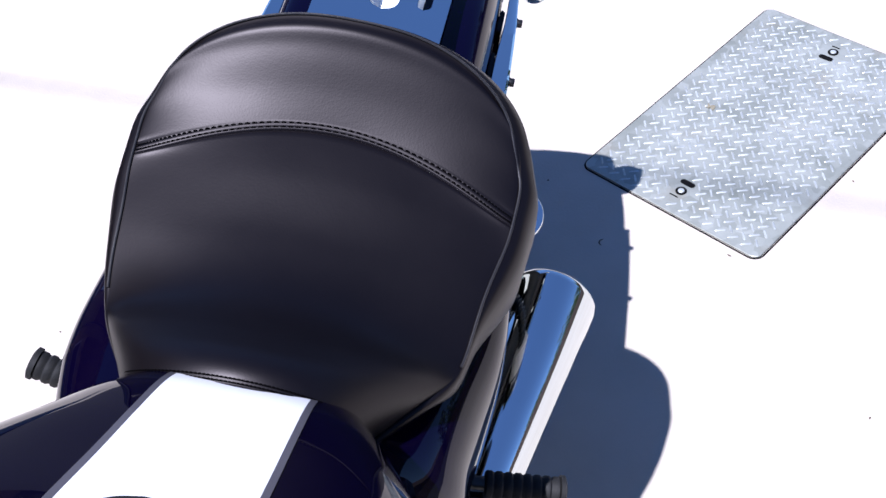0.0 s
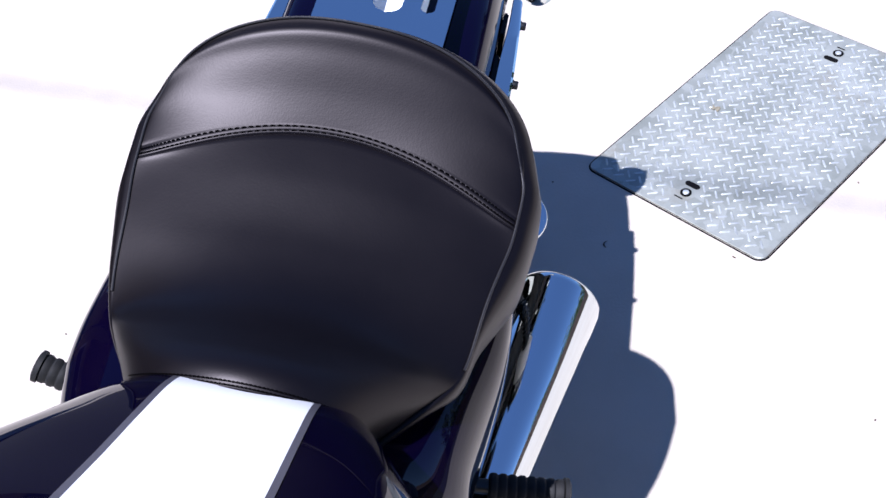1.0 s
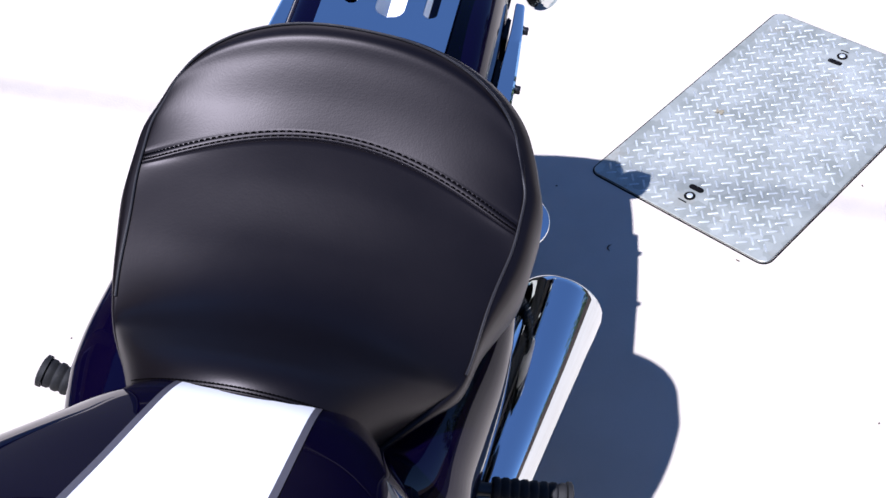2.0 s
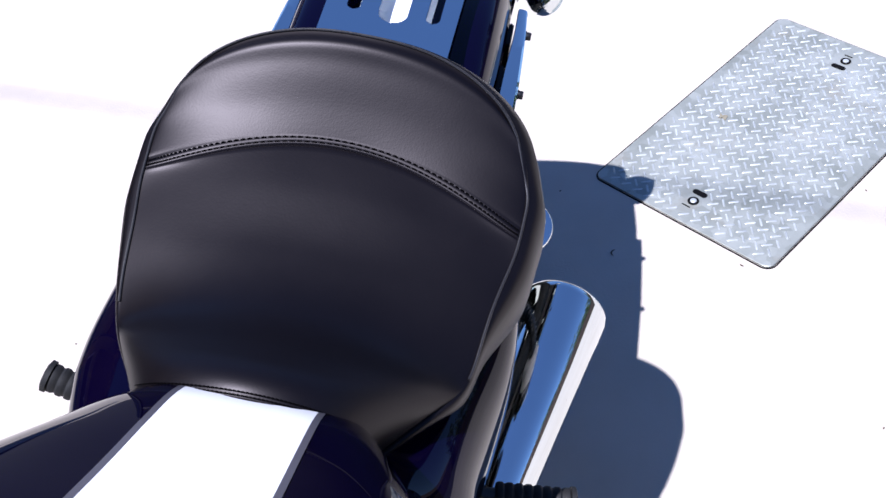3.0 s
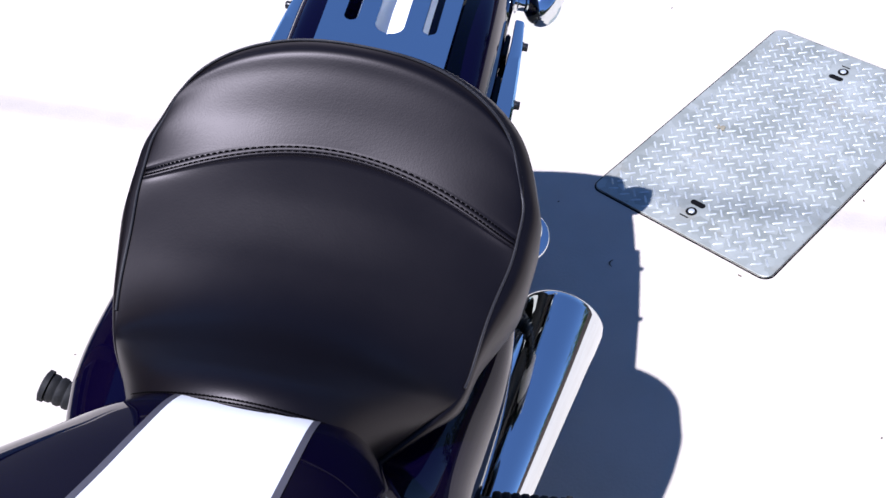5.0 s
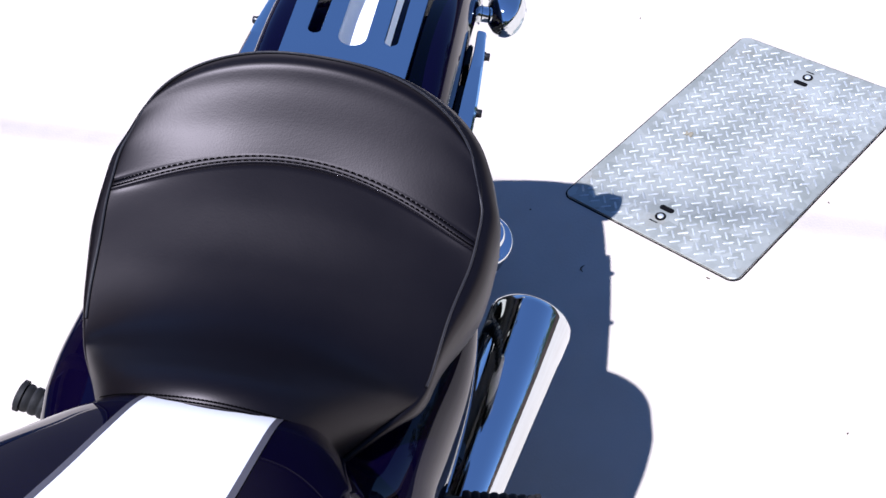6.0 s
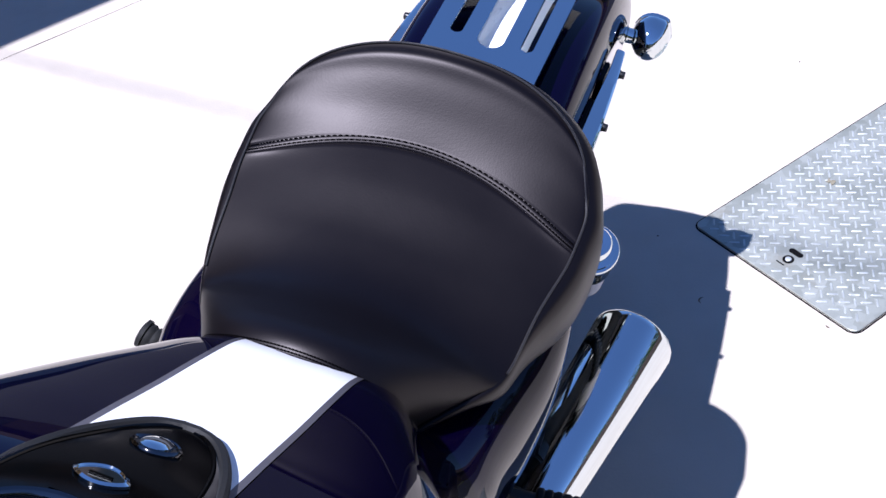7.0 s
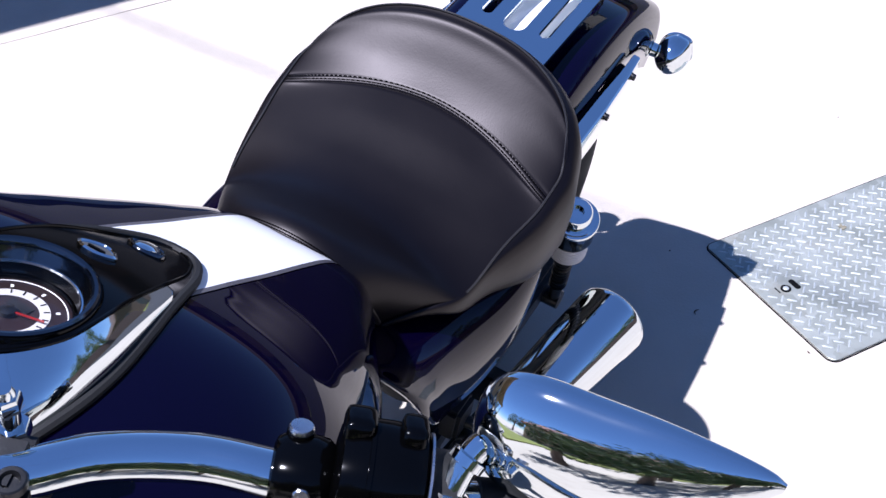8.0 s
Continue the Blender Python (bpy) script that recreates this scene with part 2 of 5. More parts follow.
def block(size, m=None, bevel=0.0, bm=None, segments=2):
    """A box of that size about the origin of m, with rounded edges."""
    own = bmesh.new()
    bmesh.ops.create_cube(own, size=1, matrix=Matrix.Diagonal((*size, 1)))
    if bevel:
        bmesh.ops.bevel(own, geom=own.edges[:], offset=bevel, segments=segments, affect="EDGES")
    own.transform(m or Matrix())
    if bm is None:
        return own
    me = bpy.data.meshes.new("tmp")
    own.to_mesh(me)
    own.free()
    bm.from_mesh(me)
    bpy.data.meshes.remove(me)
    return bm


def along(a, b):
    """A pose at a whose z runs towards b."""
    a, b = Vector(a), Vector(b)
    return Matrix.Translation(a) @ (b - a).to_track_quat("Z", "Y").to_matrix().to_4x4()


def thing(name, m, label, category, group="", kind=""):
    ob = new(name)
    ob.empty_display_size = 0.1
    ob.matrix_basis = m
    return tagged(ob, label, category, group, kind)


# ---- ground ----
def ground():
    far = 600
    xs = sorted({-far, -60, -20, -8, 8, 20, 60, far, *[i * 0.5 for i in range(-12, 13)]})
    verts = [(x, y, 0) for y in xs for x in xs]
    ob = link("ground", verts, grid_faces(len(xs), len(xs)), CONCRETE, smooth=False)
    tagged(ob, "pale sunlit concrete paving with a few stains", "ground", kind="structure")


ground()


# ---- the cover plate in the paving ----
PLATE = Matrix.Translation((0.676, 1.151, 0)) @ Matrix.Rotation(radians(45.5), 4, "Z")     # x along its long side


def rounded(w, h, r, n=6):
    out = []
    for cx, cy, a0 in ((w / 2 - r, h / 2 - r, 0), (-w / 2 + r, h / 2 - r, 90), (-w / 2 + r, -h / 2 + r, 180), (w / 2 - r, -h / 2 + r, 270)):
        for k in range(n + 1):
            a = radians(a0 + 90 * k / n)
            out.append((cx + r * math.cos(a), cy + r * math.sin(a)))
    return out


def cover_plate():
    top = thing("cover_plate", PLATE, "galvanised steel diamond tread cover plate set in concrete", "access cover")
    w, h, t = 0.612, 0.384, 0.004
    # slab
    bm = bmesh.new()
    add_grid(bm, [[(x, y, z) for x, y in rounded(w - 2 * i, h - 2 * i, 0.016)] for i, z in ((0.0, 0.0015), (0.0, t - 0.001), (0.001, t))], True, True)
    part("slab", bm, GALVANISED, top, smooth=False)
    # frame round it, dark joint
    bm = bmesh.new()
    add_grid(bm, [[(x, y, z) for x, y in rounded(w + 2 * i, h + 2 * i, 0.017 + i)] for i, z in ((0.0006, 0.0006), (0.0032, 0.0012), (0.0036, 0.0))], True)
    part("frame", bm, VOID, top, "dark gap round the plate")
    # raised lozenges, in two directions by turns
    verts, faces = [], []
    step = 0.0185 / math.sqrt(2)
    rnd = random.Random(4)
    for i in range(-30, 31):
        for j in range(-12, 13):
            x, y = i * step, (2 * j + i % 2) * step
            if abs(x) > w / 2 - 0.012 or abs(y) > h / 2 - 0.012:
                continue
            if any(math.hypot(x - sx, y - 0.007) < 0.031 for sx in (-0.247, 0.247)):
                continue
            a = radians(45 if i % 2 else -45) + rnd.uniform(-0.03, 0.03)
            ca, sa = math.cos(a), math.sin(a)
            ln, wd, hi = 0.0108, 0.0023, 0.0014
            ring = [(-ln, 0), (-ln * 0.75, -wd), (ln * 0.75, -wd), (ln, 0), (ln * 0.75, wd), (-ln * 0.75, wd)]
            b = len(verts)
            verts += [(x + u * ca - v * sa, y + u * sa + v * ca, t - 0.0003) for u, v in ring]
            verts += [(x + 0.78 * u * ca - 0.30 * v * sa, y + 0.78 * u * sa + 0.30 * v * ca, t + hi) for u, v in ring]
            faces += [(b + k, b + (k + 1) % 6, b + 6 + (k + 1) % 6, b + 6 + k) for k in range(6)]
            faces.append(tuple(b + 6 + k for k in range(6)))
    ob = link("tread", verts, faces, TREAD, top, "raised steel lozenges", smooth=False)
    tagged(ob, kind="stuff")
    # lifting slots and bolts near both ends; the holes' shade is laid on as black patches
    for s in (-1, 1):
        def flat(name, pts, mat, label):
            bm = bmesh.new()
            add_grid(bm, [[(cx + x * k, cy + y * k, z) for x, y in pts] for k, z in ((1.0, t - 0.0002), (1.0, t + 0.0006), (0.9, t + 0.0008))], True, True)
            part(name, bm, mat, top, label)
        cx, cy = s * 0.228, 0.008
        flat("lifting_slot", rounded(0.012, 0.030, 0.0058), VOID, "black oval lifting slot")
        m = Matrix.Translation((s * 0.251, 0.006, t))
        part("bolt_recess", lathe([(0.0105, 0.0), (0.0105, 0.0012), (0.0062, 0.0012), (0.0062, 0.0)], m, 20), VOID, top, "dark ring round the bolt")
        part("bolt", lathe([(0.0060, 0.0002), (0.0058, 0.0022), (0.0042, 0.0030)], m, 16), TREAD, top)
        cx, cy = s * 0.268, 0.010
        flat("scratch", rounded(0.0025, 0.018, 0.0012), VOID, "thin dark scratch")
    bm = bmesh.new()
    rs = [0.008 + 0.009 * noise.noise(Vector((a, 0, 0.4))) for a in range(14)]
    add_grid(bm, [[(-0.031 + r * k * math.cos(a * 2 * math.pi / 14), 0.100 + r * k * math.sin(a * 2 * math.pi / 14), t + z) for a, r in enumerate(rs)] for k, z in ((1, 0.0019), (0.85, 0.0022))], True, True)
    part("stain", bm, STAIN, top, "small ochre stain")


cover_plate()

# ---- motorcycle: x to its left side, y to its tail, z up; it leans on its side stand ----
BIKE = pose(-0.184, 0, 0, 0, 12.5, -9.5)
bike = thing("motorcycle", BIKE, "deep blue chromed cruiser motorcycle leaning on its side stand", "motorcycle")

# seat stations: half width, edge y, edge z, middle y, middle z, roundness in plan and in height
SEAT = [
    (0.101, 0.101, 0.685, 0.047, 0.826, 0.66, 0.80),
    (0.141, 0.145, 0.706, 0.112, 0.786, 1.31, 1.37),
    (0.163, 0.179, 0.700, 0.180, 0.755, 2.00, 2.00),
    (0.173, 0.248, 0.729, 0.251, 0.754, 2.10, 2.03),
    (0.185, 0.307, 0.744, 0.321, 0.770, 2.31, 2.06),
    (0.184, 0.319, 0.751, 0.366, 0.779, 2.52, 2.08),
    (0.186, 0.357, 0.762, 0.396, 0.804, 1.52, 1.50),
    (0.190, 0.366, 0.764, 0.428, 0.833, 0.92, 1.22),
    (0.176, 0.376, 0.773, 0.454, 0.850, 0.83, 1.04),
]
# round the seat's edge from its left front corner past the tail to the right one, in mm:
# the edge let out, the skirt's swell under it and the skirt's depth
SKIRT = [
    (-0.8, 5.2, 5.0), (2.5, 5.0, 16.0), (-0.5, 5.0, 46.0), (-0.6, 18.0, 90.0), (1.0, 23.1, 130.0), (-0.5, 29.3, 141.8),
    (1.2, 28.5, 125.7), (2.9, 22.6, 117.3), (0.5, 17.9, 118.7), (3.0, 18.0, 113.9), (3.4, 14.4, 112.5), (2.5, 14.8, 112.2),
    (0.8, 16.7, 105.5), (0.0, 16.8, 73.7), (2.1, 9.0, 36.7), (-0.7, 2.3, 17.4), (-4.0, 3.0, 6.0),
]
SEAT_ROWS, SEAT_COLS = 81, 73
SEAT_S = np.vstack([catmull(SEAT[:6], 51), catmull(SEAT[5:], 31)[1:]])      # creased at the seam


def seat_point(row, th, lift=0.0):
    """A point of the seat's top: row 0 front to 80 tail, th -90 to 90 degrees from its right edge to its left."""
    u = row
    i = min(int(u), SEAT_ROWS - 2)
    xe, ye, ze, ym, zm, e, f = SEAT_S[i] + (SEAT_S[i + 1] - SEAT_S[i]) * (u - i)
    s, c = math.sin(radians(th)), max(0.0, math.cos(radians(th)))
    roll = max(0.0, 1 - u / 8.0) ** 2 * c            # the front rolls over into its hem
    v = max(0.0, (u - 50) / 30)                     # along the bolster
    crown = 0.0060 * c * math.exp(-((v - 0.84) / 0.11) ** 2) * (1 - v ** 8)      # its crest, before it falls to the piping
    x = xe * s if s > 0 else xe * s - 0.020 * s * s * max(0.0, 1 - u / 20)        # fuller over the far side's front corner
    return Vector((x, ye + (ym - ye) * c ** e + 0.010 * roll, ze + (zm - ze) * c ** f - 0.029 * roll + crown + lift))


def seat():
    root = new("seat")
    root.parent = bike
    tagged(root, "black leather solo seat with stitched bolster")
    ths = np.linspace(-90, 90, SEAT_COLS)
    seam = 50                                     # row of the bolster seam
    # the upper edge from the front corner round the tail to the other one, in even steps, its corners eased
    edge = [seat_point(r, 90) for r in range(0, SEAT_ROWS)] + [seat_point(SEAT_ROWS - 1, t) for t in ths[::-1][1:-1]]
    edge += [seat_point(r, -90) for r in range(SEAT_ROWS - 1, -1, -1)]
    raw = np.array([tuple(p) for p in edge])
    far = np.concatenate([[0], np.cumsum(np.linalg.norm(np.diff(raw, axis=0), axis=1))])
    n = 320
    steps = np.linspace(0, far[-1], n)
    e = np.stack([np.interp(steps, far, raw[:, k]) for k in range(3)], 1)
    for _ in range(45):
        e[1:-1] = (e[:-2] + 2 * e[1:-1] + e[2:]) / 4
    ways = np.array([(e[min(n - 1, i + 5)] - e[max(0, i - 5)])[:2] for i in range(n)])
    for _ in range(60):
        ways[1:-1] = (ways[:-2] + 2 * ways[1:-1] + ways[2:]) / 4
    outs = np.stack([ways[:, 1], -ways[:, 0], np.zeros(n)], 1)
    outs /= np.linalg.norm(outs, axis=1)[:, None]
    let_out, swell, depth = catmull(SKIRT, n).T / 1000
    e += outs * let_out[:, None]
    edge = [Vector(p) for p in e]
    ease = np.stack([np.interp(far, steps, e[:, k]) for k in range(3)], 1) - raw       # how far the easing moved each edge point
    left_ease, tail_ease, right_ease = ease[:SEAT_ROWS], ease[SEAT_ROWS - 1:len(raw) - SEAT_ROWS + 1][::-1], ease[::-1][:SEAT_ROWS]

    def eased(r, j, lift):
        p = seat_point(r, ths[j], lift)
        sd = math.sin(radians(ths[j]))
        i = int(min(r, SEAT_ROWS - 1))
        tail = max(0.0, (r - 66) / (SEAT_ROWS - 1 - 66)) ** 2
        side = abs(sd) ** 14
        move = Vector((left_ease if sd > 0 else right_ease)[i]) * side * (1 - tail) + Vector(tail_ease[j]) * tail
        return p + move

    for name, r0, r1 in (("cushion", 0, seam), ("bolster", seam, SEAT_ROWS - 1)):
        rows = []
        fine = [seam + 0.1 * k for k in range(31)] if r0 == seam else []       # the seam's felled band, puffed between its stitches
        for r in sorted({*range(r0, r1 + 1), *fine}):
            d = r - seam
            dip = np.interp(d, (-1.0, 0, 0.25, 0.55, 0.75, 0.95, 1.3, 1.6, 1.85, 2.1, 2.6), (0, -0.0009, 0.0004, 0.0006, 0.0000, 0.0006, 0.0007, 0.0005, -0.0001, 0.0002, 0))
            rows.append([eased(r, j, dip * min(1.0, max(0.0, math.cos(radians(t)) * 6))) for j, t in enumerate(ths)])
        bm = bmesh.new()
        add_grid(bm, rows)
        part(name, bm, LEATHER, root, angle=80)
    # side skirt under the piping
    prof = ((0, 0), (0.32, 0.015), (0.65, 0.07), (0.90, 0.22), (1.0, 0.46), (0.94, 0.75), (0.62, 0.96), (0.1, 1.03))
    rows = []
    for p, out, bulge, deep in zip(edge, outs, swell, depth):
        out = Vector(out)
        rows.append([p + out * bulge * o - Vector((0, 0, deep * d)) for o, d in prof])
    bm = bmesh.new()
    add_grid(bm, rows)
    part("side_skirt", bm, LEATHER, root, angle=80)
    # piping along the upper edge
    first = next(i for i, p in enumerate(edge) if p.y > 0.180)
    pipe = [p + Vector((math.copysign(0.0008, p.x), 0, 0.0012)) for p in edge[first:n - first]]
    part("piping", tube(pipe, 0.0014, 8), PIPING, root, "thin leather piping")
    # front hem: rolled edge
    hem = [seat_point(0, t) + Vector((0, -0.0015, -0.002)) for t in np.linspace(-88, 88, 60)]
    part("hem", tube(hem, 0.0032, 8), LEATHER, root)
    # stitches: two rows on the seam, one along the front
    def stitches(name, rows, count, span, label):
        verts, faces = [], []
        for row in rows:
            fine = [seat_point(row, t, 0.0008) for t in np.linspace(-span, span, count * 2 + 1)]
            for k in range(count):
                a, b = fine[2 * k], fine[2 * k + 1]
                w = (b - a).normalized()
                a = a - w * 0.0006
                b = b + w * 0.0006
                s = w.cross(Vector((0, 0, 1))).normalized() * 0.0008
                up = Vector((0, 0, 0.0006))
                o = len(verts)
                for q in (a, a + (b - a) * 0.5 + up, b):
                    verts += [q - s, q + up * 0.6, q + s]
                for q in range(2):
                    for j in range(2):
                        faces.append((o + q * 3 + j, o + q * 3 + j + 1, o + q * 3 + 4 + j, o + q * 3 + 3 + j))
        tagged(link(name, verts, faces, THREAD, root, label), kind="stuff")
    stitches("seam_stitching", (seam + 0.75, seam + 1.85), 74, 85, "rows of dark thread stitches")
    stitches("hem_stitching", (0.3, 0.9), 64, 60, "dark thread stitches along the hem")
    # seat pan, closes it below
    bm = bmesh.new()
    rows = []
    for y, w, z in ((0.11, 0.08, 0.655), (0.18, 0.135, 0.658), (0.28, 0.165, 0.658), (0.36, 0.16, 0.672), (0.42, 0.10, 0.73), (0.445, 0.03, 0.745)):
        rows.append([(x * w, y, z + zz) for x, zz in ((-1, 0), (-1, 0.012), (1, 0.012), (1, 0))])
    add_grid(bm, rows, True, True)
    part("seat_pan", bm, SATIN_BLACK, root, "black seat pan", smooth=False)


seat()

# ---- fuel tank ----
# y, top z, widest z, bottom z, half width
TANK = [
    (-0.600, 0.900, 0.850, 0.800, 0.040),
    (-0.570, 0.946, 0.800, 0.760, 0.109),
    (-0.500, 0.977, 0.784, 0.700, 0.203),
    (-0.380, 1.002, 0.809, 0.660, 0.261),
    (-0.280, 0.994, 0.800, 0.650, 0.267),
    (-0.200, 0.971, 0.756, 0.630, 0.256),
    (-0.130, 0.927, 0.727, 0.625, 0.227),
    (-0.060, 0.878, 0.713, 0.625, 0.193),
    (0.000, 0.838, 0.709, 0.605, 0.152),
    (0.050, 0.802, 0.701, 0.605, 0.120),
    (0.090, 0.759, 0.695, 0.620, 0.090),
    (0.112, 0.725, 0.689, 0.640, 0.052),
]
TANK_P = 3.6                                  # squareness of its section
TANK_S = catmull(TANK, 90)


def tank_row(y):
    return [np.interp(y, TANK_S[:, 0], TANK_S[:, k]) for k in range(1, 5)]


def tank_top(x, y, lift=0.0):
    zt, zw, zb, w = tank_row(y)
    u = min(abs(x) / w, 1.0)
    return Vector((x, y, zw + (zt - zw) * (1 - u ** TANK_P) ** (1 / TANK_P) + lift))


def fuel_tank():
    rows = []
    for y, zt, zw, zb, w in TANK_S:
        ring = []
        for a in np.linspace(0, 2 * math.pi, 144, endpoint=False):
            s, c = math.sin(a), math.cos(a)
            n = 2 / TANK_P
            x = w * math.copysign(abs(s) ** n, s)
            z = zw + ((zt - zw) if c > 0 else (zw - zb)) * math.copysign(abs(c) ** n, c)
            ring.append((x, y, z))
        rows.append(ring)
    bm = bmesh.new()
    add_grid(bm, rows, True, True)
    root = part("fuel_tank", bm, BLUE, bike, "deep blue painted fuel tank", angle=85)
    # stripes lie as thin paint films on the top
    ys = np.linspace(-0.56, 0.085, 70)

    def half(y):
        return 0.0555 - 0.015 * (y + 0.06)

    def film(name, inner, outer, mat, lift, label):
        bm = bmesh.new()
        add_grid(bm, [[tank_top(inner(y) + (outer(y) - inner(y)) * k / 16, y, lift) for k in range(17)] for y in ys])
        return part(name, bm, mat, root, label)
    film("stripe", lambda y: -half(y), half, WHITE, 0.0010, "broad white stripe")
    film("stripe_edge", lambda y: half(y), lambda y: half(y) + 0.0055, SILVER, 0.0011, "grey pinstripe")
    film("stripe_edge", lambda y: -half(y) - 0.0055, lambda y: -half(y), SILVER, 0.0011, "grey pinstripe")


fuel_tank()

# ---- instrument console on the tank ----
# y and half width at the base, y and half width of the top, height of the rim over the tank
CONSOLE = [
    (-0.112, 0.004, -0.112, 0.003, 0.003),
    (-0.118, 0.020, -0.118, 0.017, 0.004),
    (-0.133, 0.035, -0.133, 0.031, 0.005),
    (-0.158, 0.050, -0.158, 0.044, 0.007),
    (-0.198, 0.065, -0.196, 0.0545, 0.015),
    (-0.245, 0.079, -0.238, 0.0610, 0.025),
    (-0.290, 0.087, -0.272, 0.0650, 0.032),
    (-0.335, 0.086, -0.302, 0.0635, 0.036),
    (-0.380, 0.074, -0.330, 0.0490, 0.039),
    (-0.412, 0.047, -0.346, 0.0290, 0.040),
    (-0.426, 0.010, -0.353, 0.0060, 0.041),
]
CONSOLE_S = catmull(CONSOLE, 61)


def console_rim(i, side):
    y, wb, yt, wt, h = CONSOLE_S[i]
    return Vector((side * wt, yt, tank_top(0, yt).z + h))


def instrument_console():
    root = new("instrument_console")
    root.parent = bike
    tagged(root, "black and chrome instrument console")
    loop = [(i, 1) for i in range(61)] + [(i, -1) for i in range(60, -1, -1)]
    base, rim = [], []
    for i, s in loop:
        y, wb, yt, wt, h = CONSOLE_S[i]
        base.append(tank_top(s * wb, y, 0.001))
        rim.append(console_rim(i, s))
    # chrome skirt, swelling a little
    rows = []
    for k in np.linspace(0, 1, 8):
        rows.append([b.lerp(r, k) + Vector((math.copysign(1, b.x) * 0.006 * math.sin(math.pi * k) * min(1, abs(b.x) / 0.04), 0, 0)) for b, r in zip(base, rim)])
    bm = bmesh.new()
    add_grid(bm, rows, True)
    part("skirt", bm, CHROME, root, "chrome skirt")
    # black gasket where it meets the tank
    gask = [p + Vector((math.copysign(0.002, p.x), 0.002 if p.y > -0.2 else 0, 0.001)) for p in base]
    part("gasket", tube(gask + [gask[0]], 0.0045, 8, False), RUBBER, root, "black rubber gasket")
    # chrome line round the top, black top plate
    part("rim", tube(rim + [rim[0]], 0.0018, 8, False), GLOSS_BLACK, root)
    bm = bmesh.new()
    rows = []
    for i in range(61):
        _, wb, y, wt, h = CONSOLE_S[i]
        z = tank_top(0, y).z + h
        row = []
        for s in np.linspace(-1, 1, 41):
            hole = 0.050 if math.hypot(wt * s, y + 0.284) < 0.055 else 0.0
            row.append((wt * s, y, z + 0.006 * (1 - s * s) * min(1.0, wt / 0.045) - hole))
        rows.append(row)
    add_grid(bm, rows)
    part("top_plate", bm, GLOSS_BLACK, root, "gloss black top plate")
    return root


console = instrument_console()


def console_top(x, y):
    i = int(np.argmin(abs(CONSOLE_S[:, 2] - y)))
    _, wb, y0, wt, h = CONSOLE_S[i]
    z = tank_top(0, y).z + h + 0.006 * (1 - min(1, (x / wt) ** 2))
    a, b = console_at(y - 0.01), console_at(y + 0.01)
    n = Vector((0, a - b, 0.02)).normalized()
    return Vector((x, y, z)), n


def console_at(y):
    return tank_top(0, y).z + np.interp(-y, -CONSOLE_S[:, 2], CONSOLE_S[:, 4])


def seat_on(x, y, up=0.0):
    p, n = console_top(x, y)
    return Matrix.Translation(p + n * up) @ n.to_track_quat("Z", "Y").to_matrix().to_4x4()


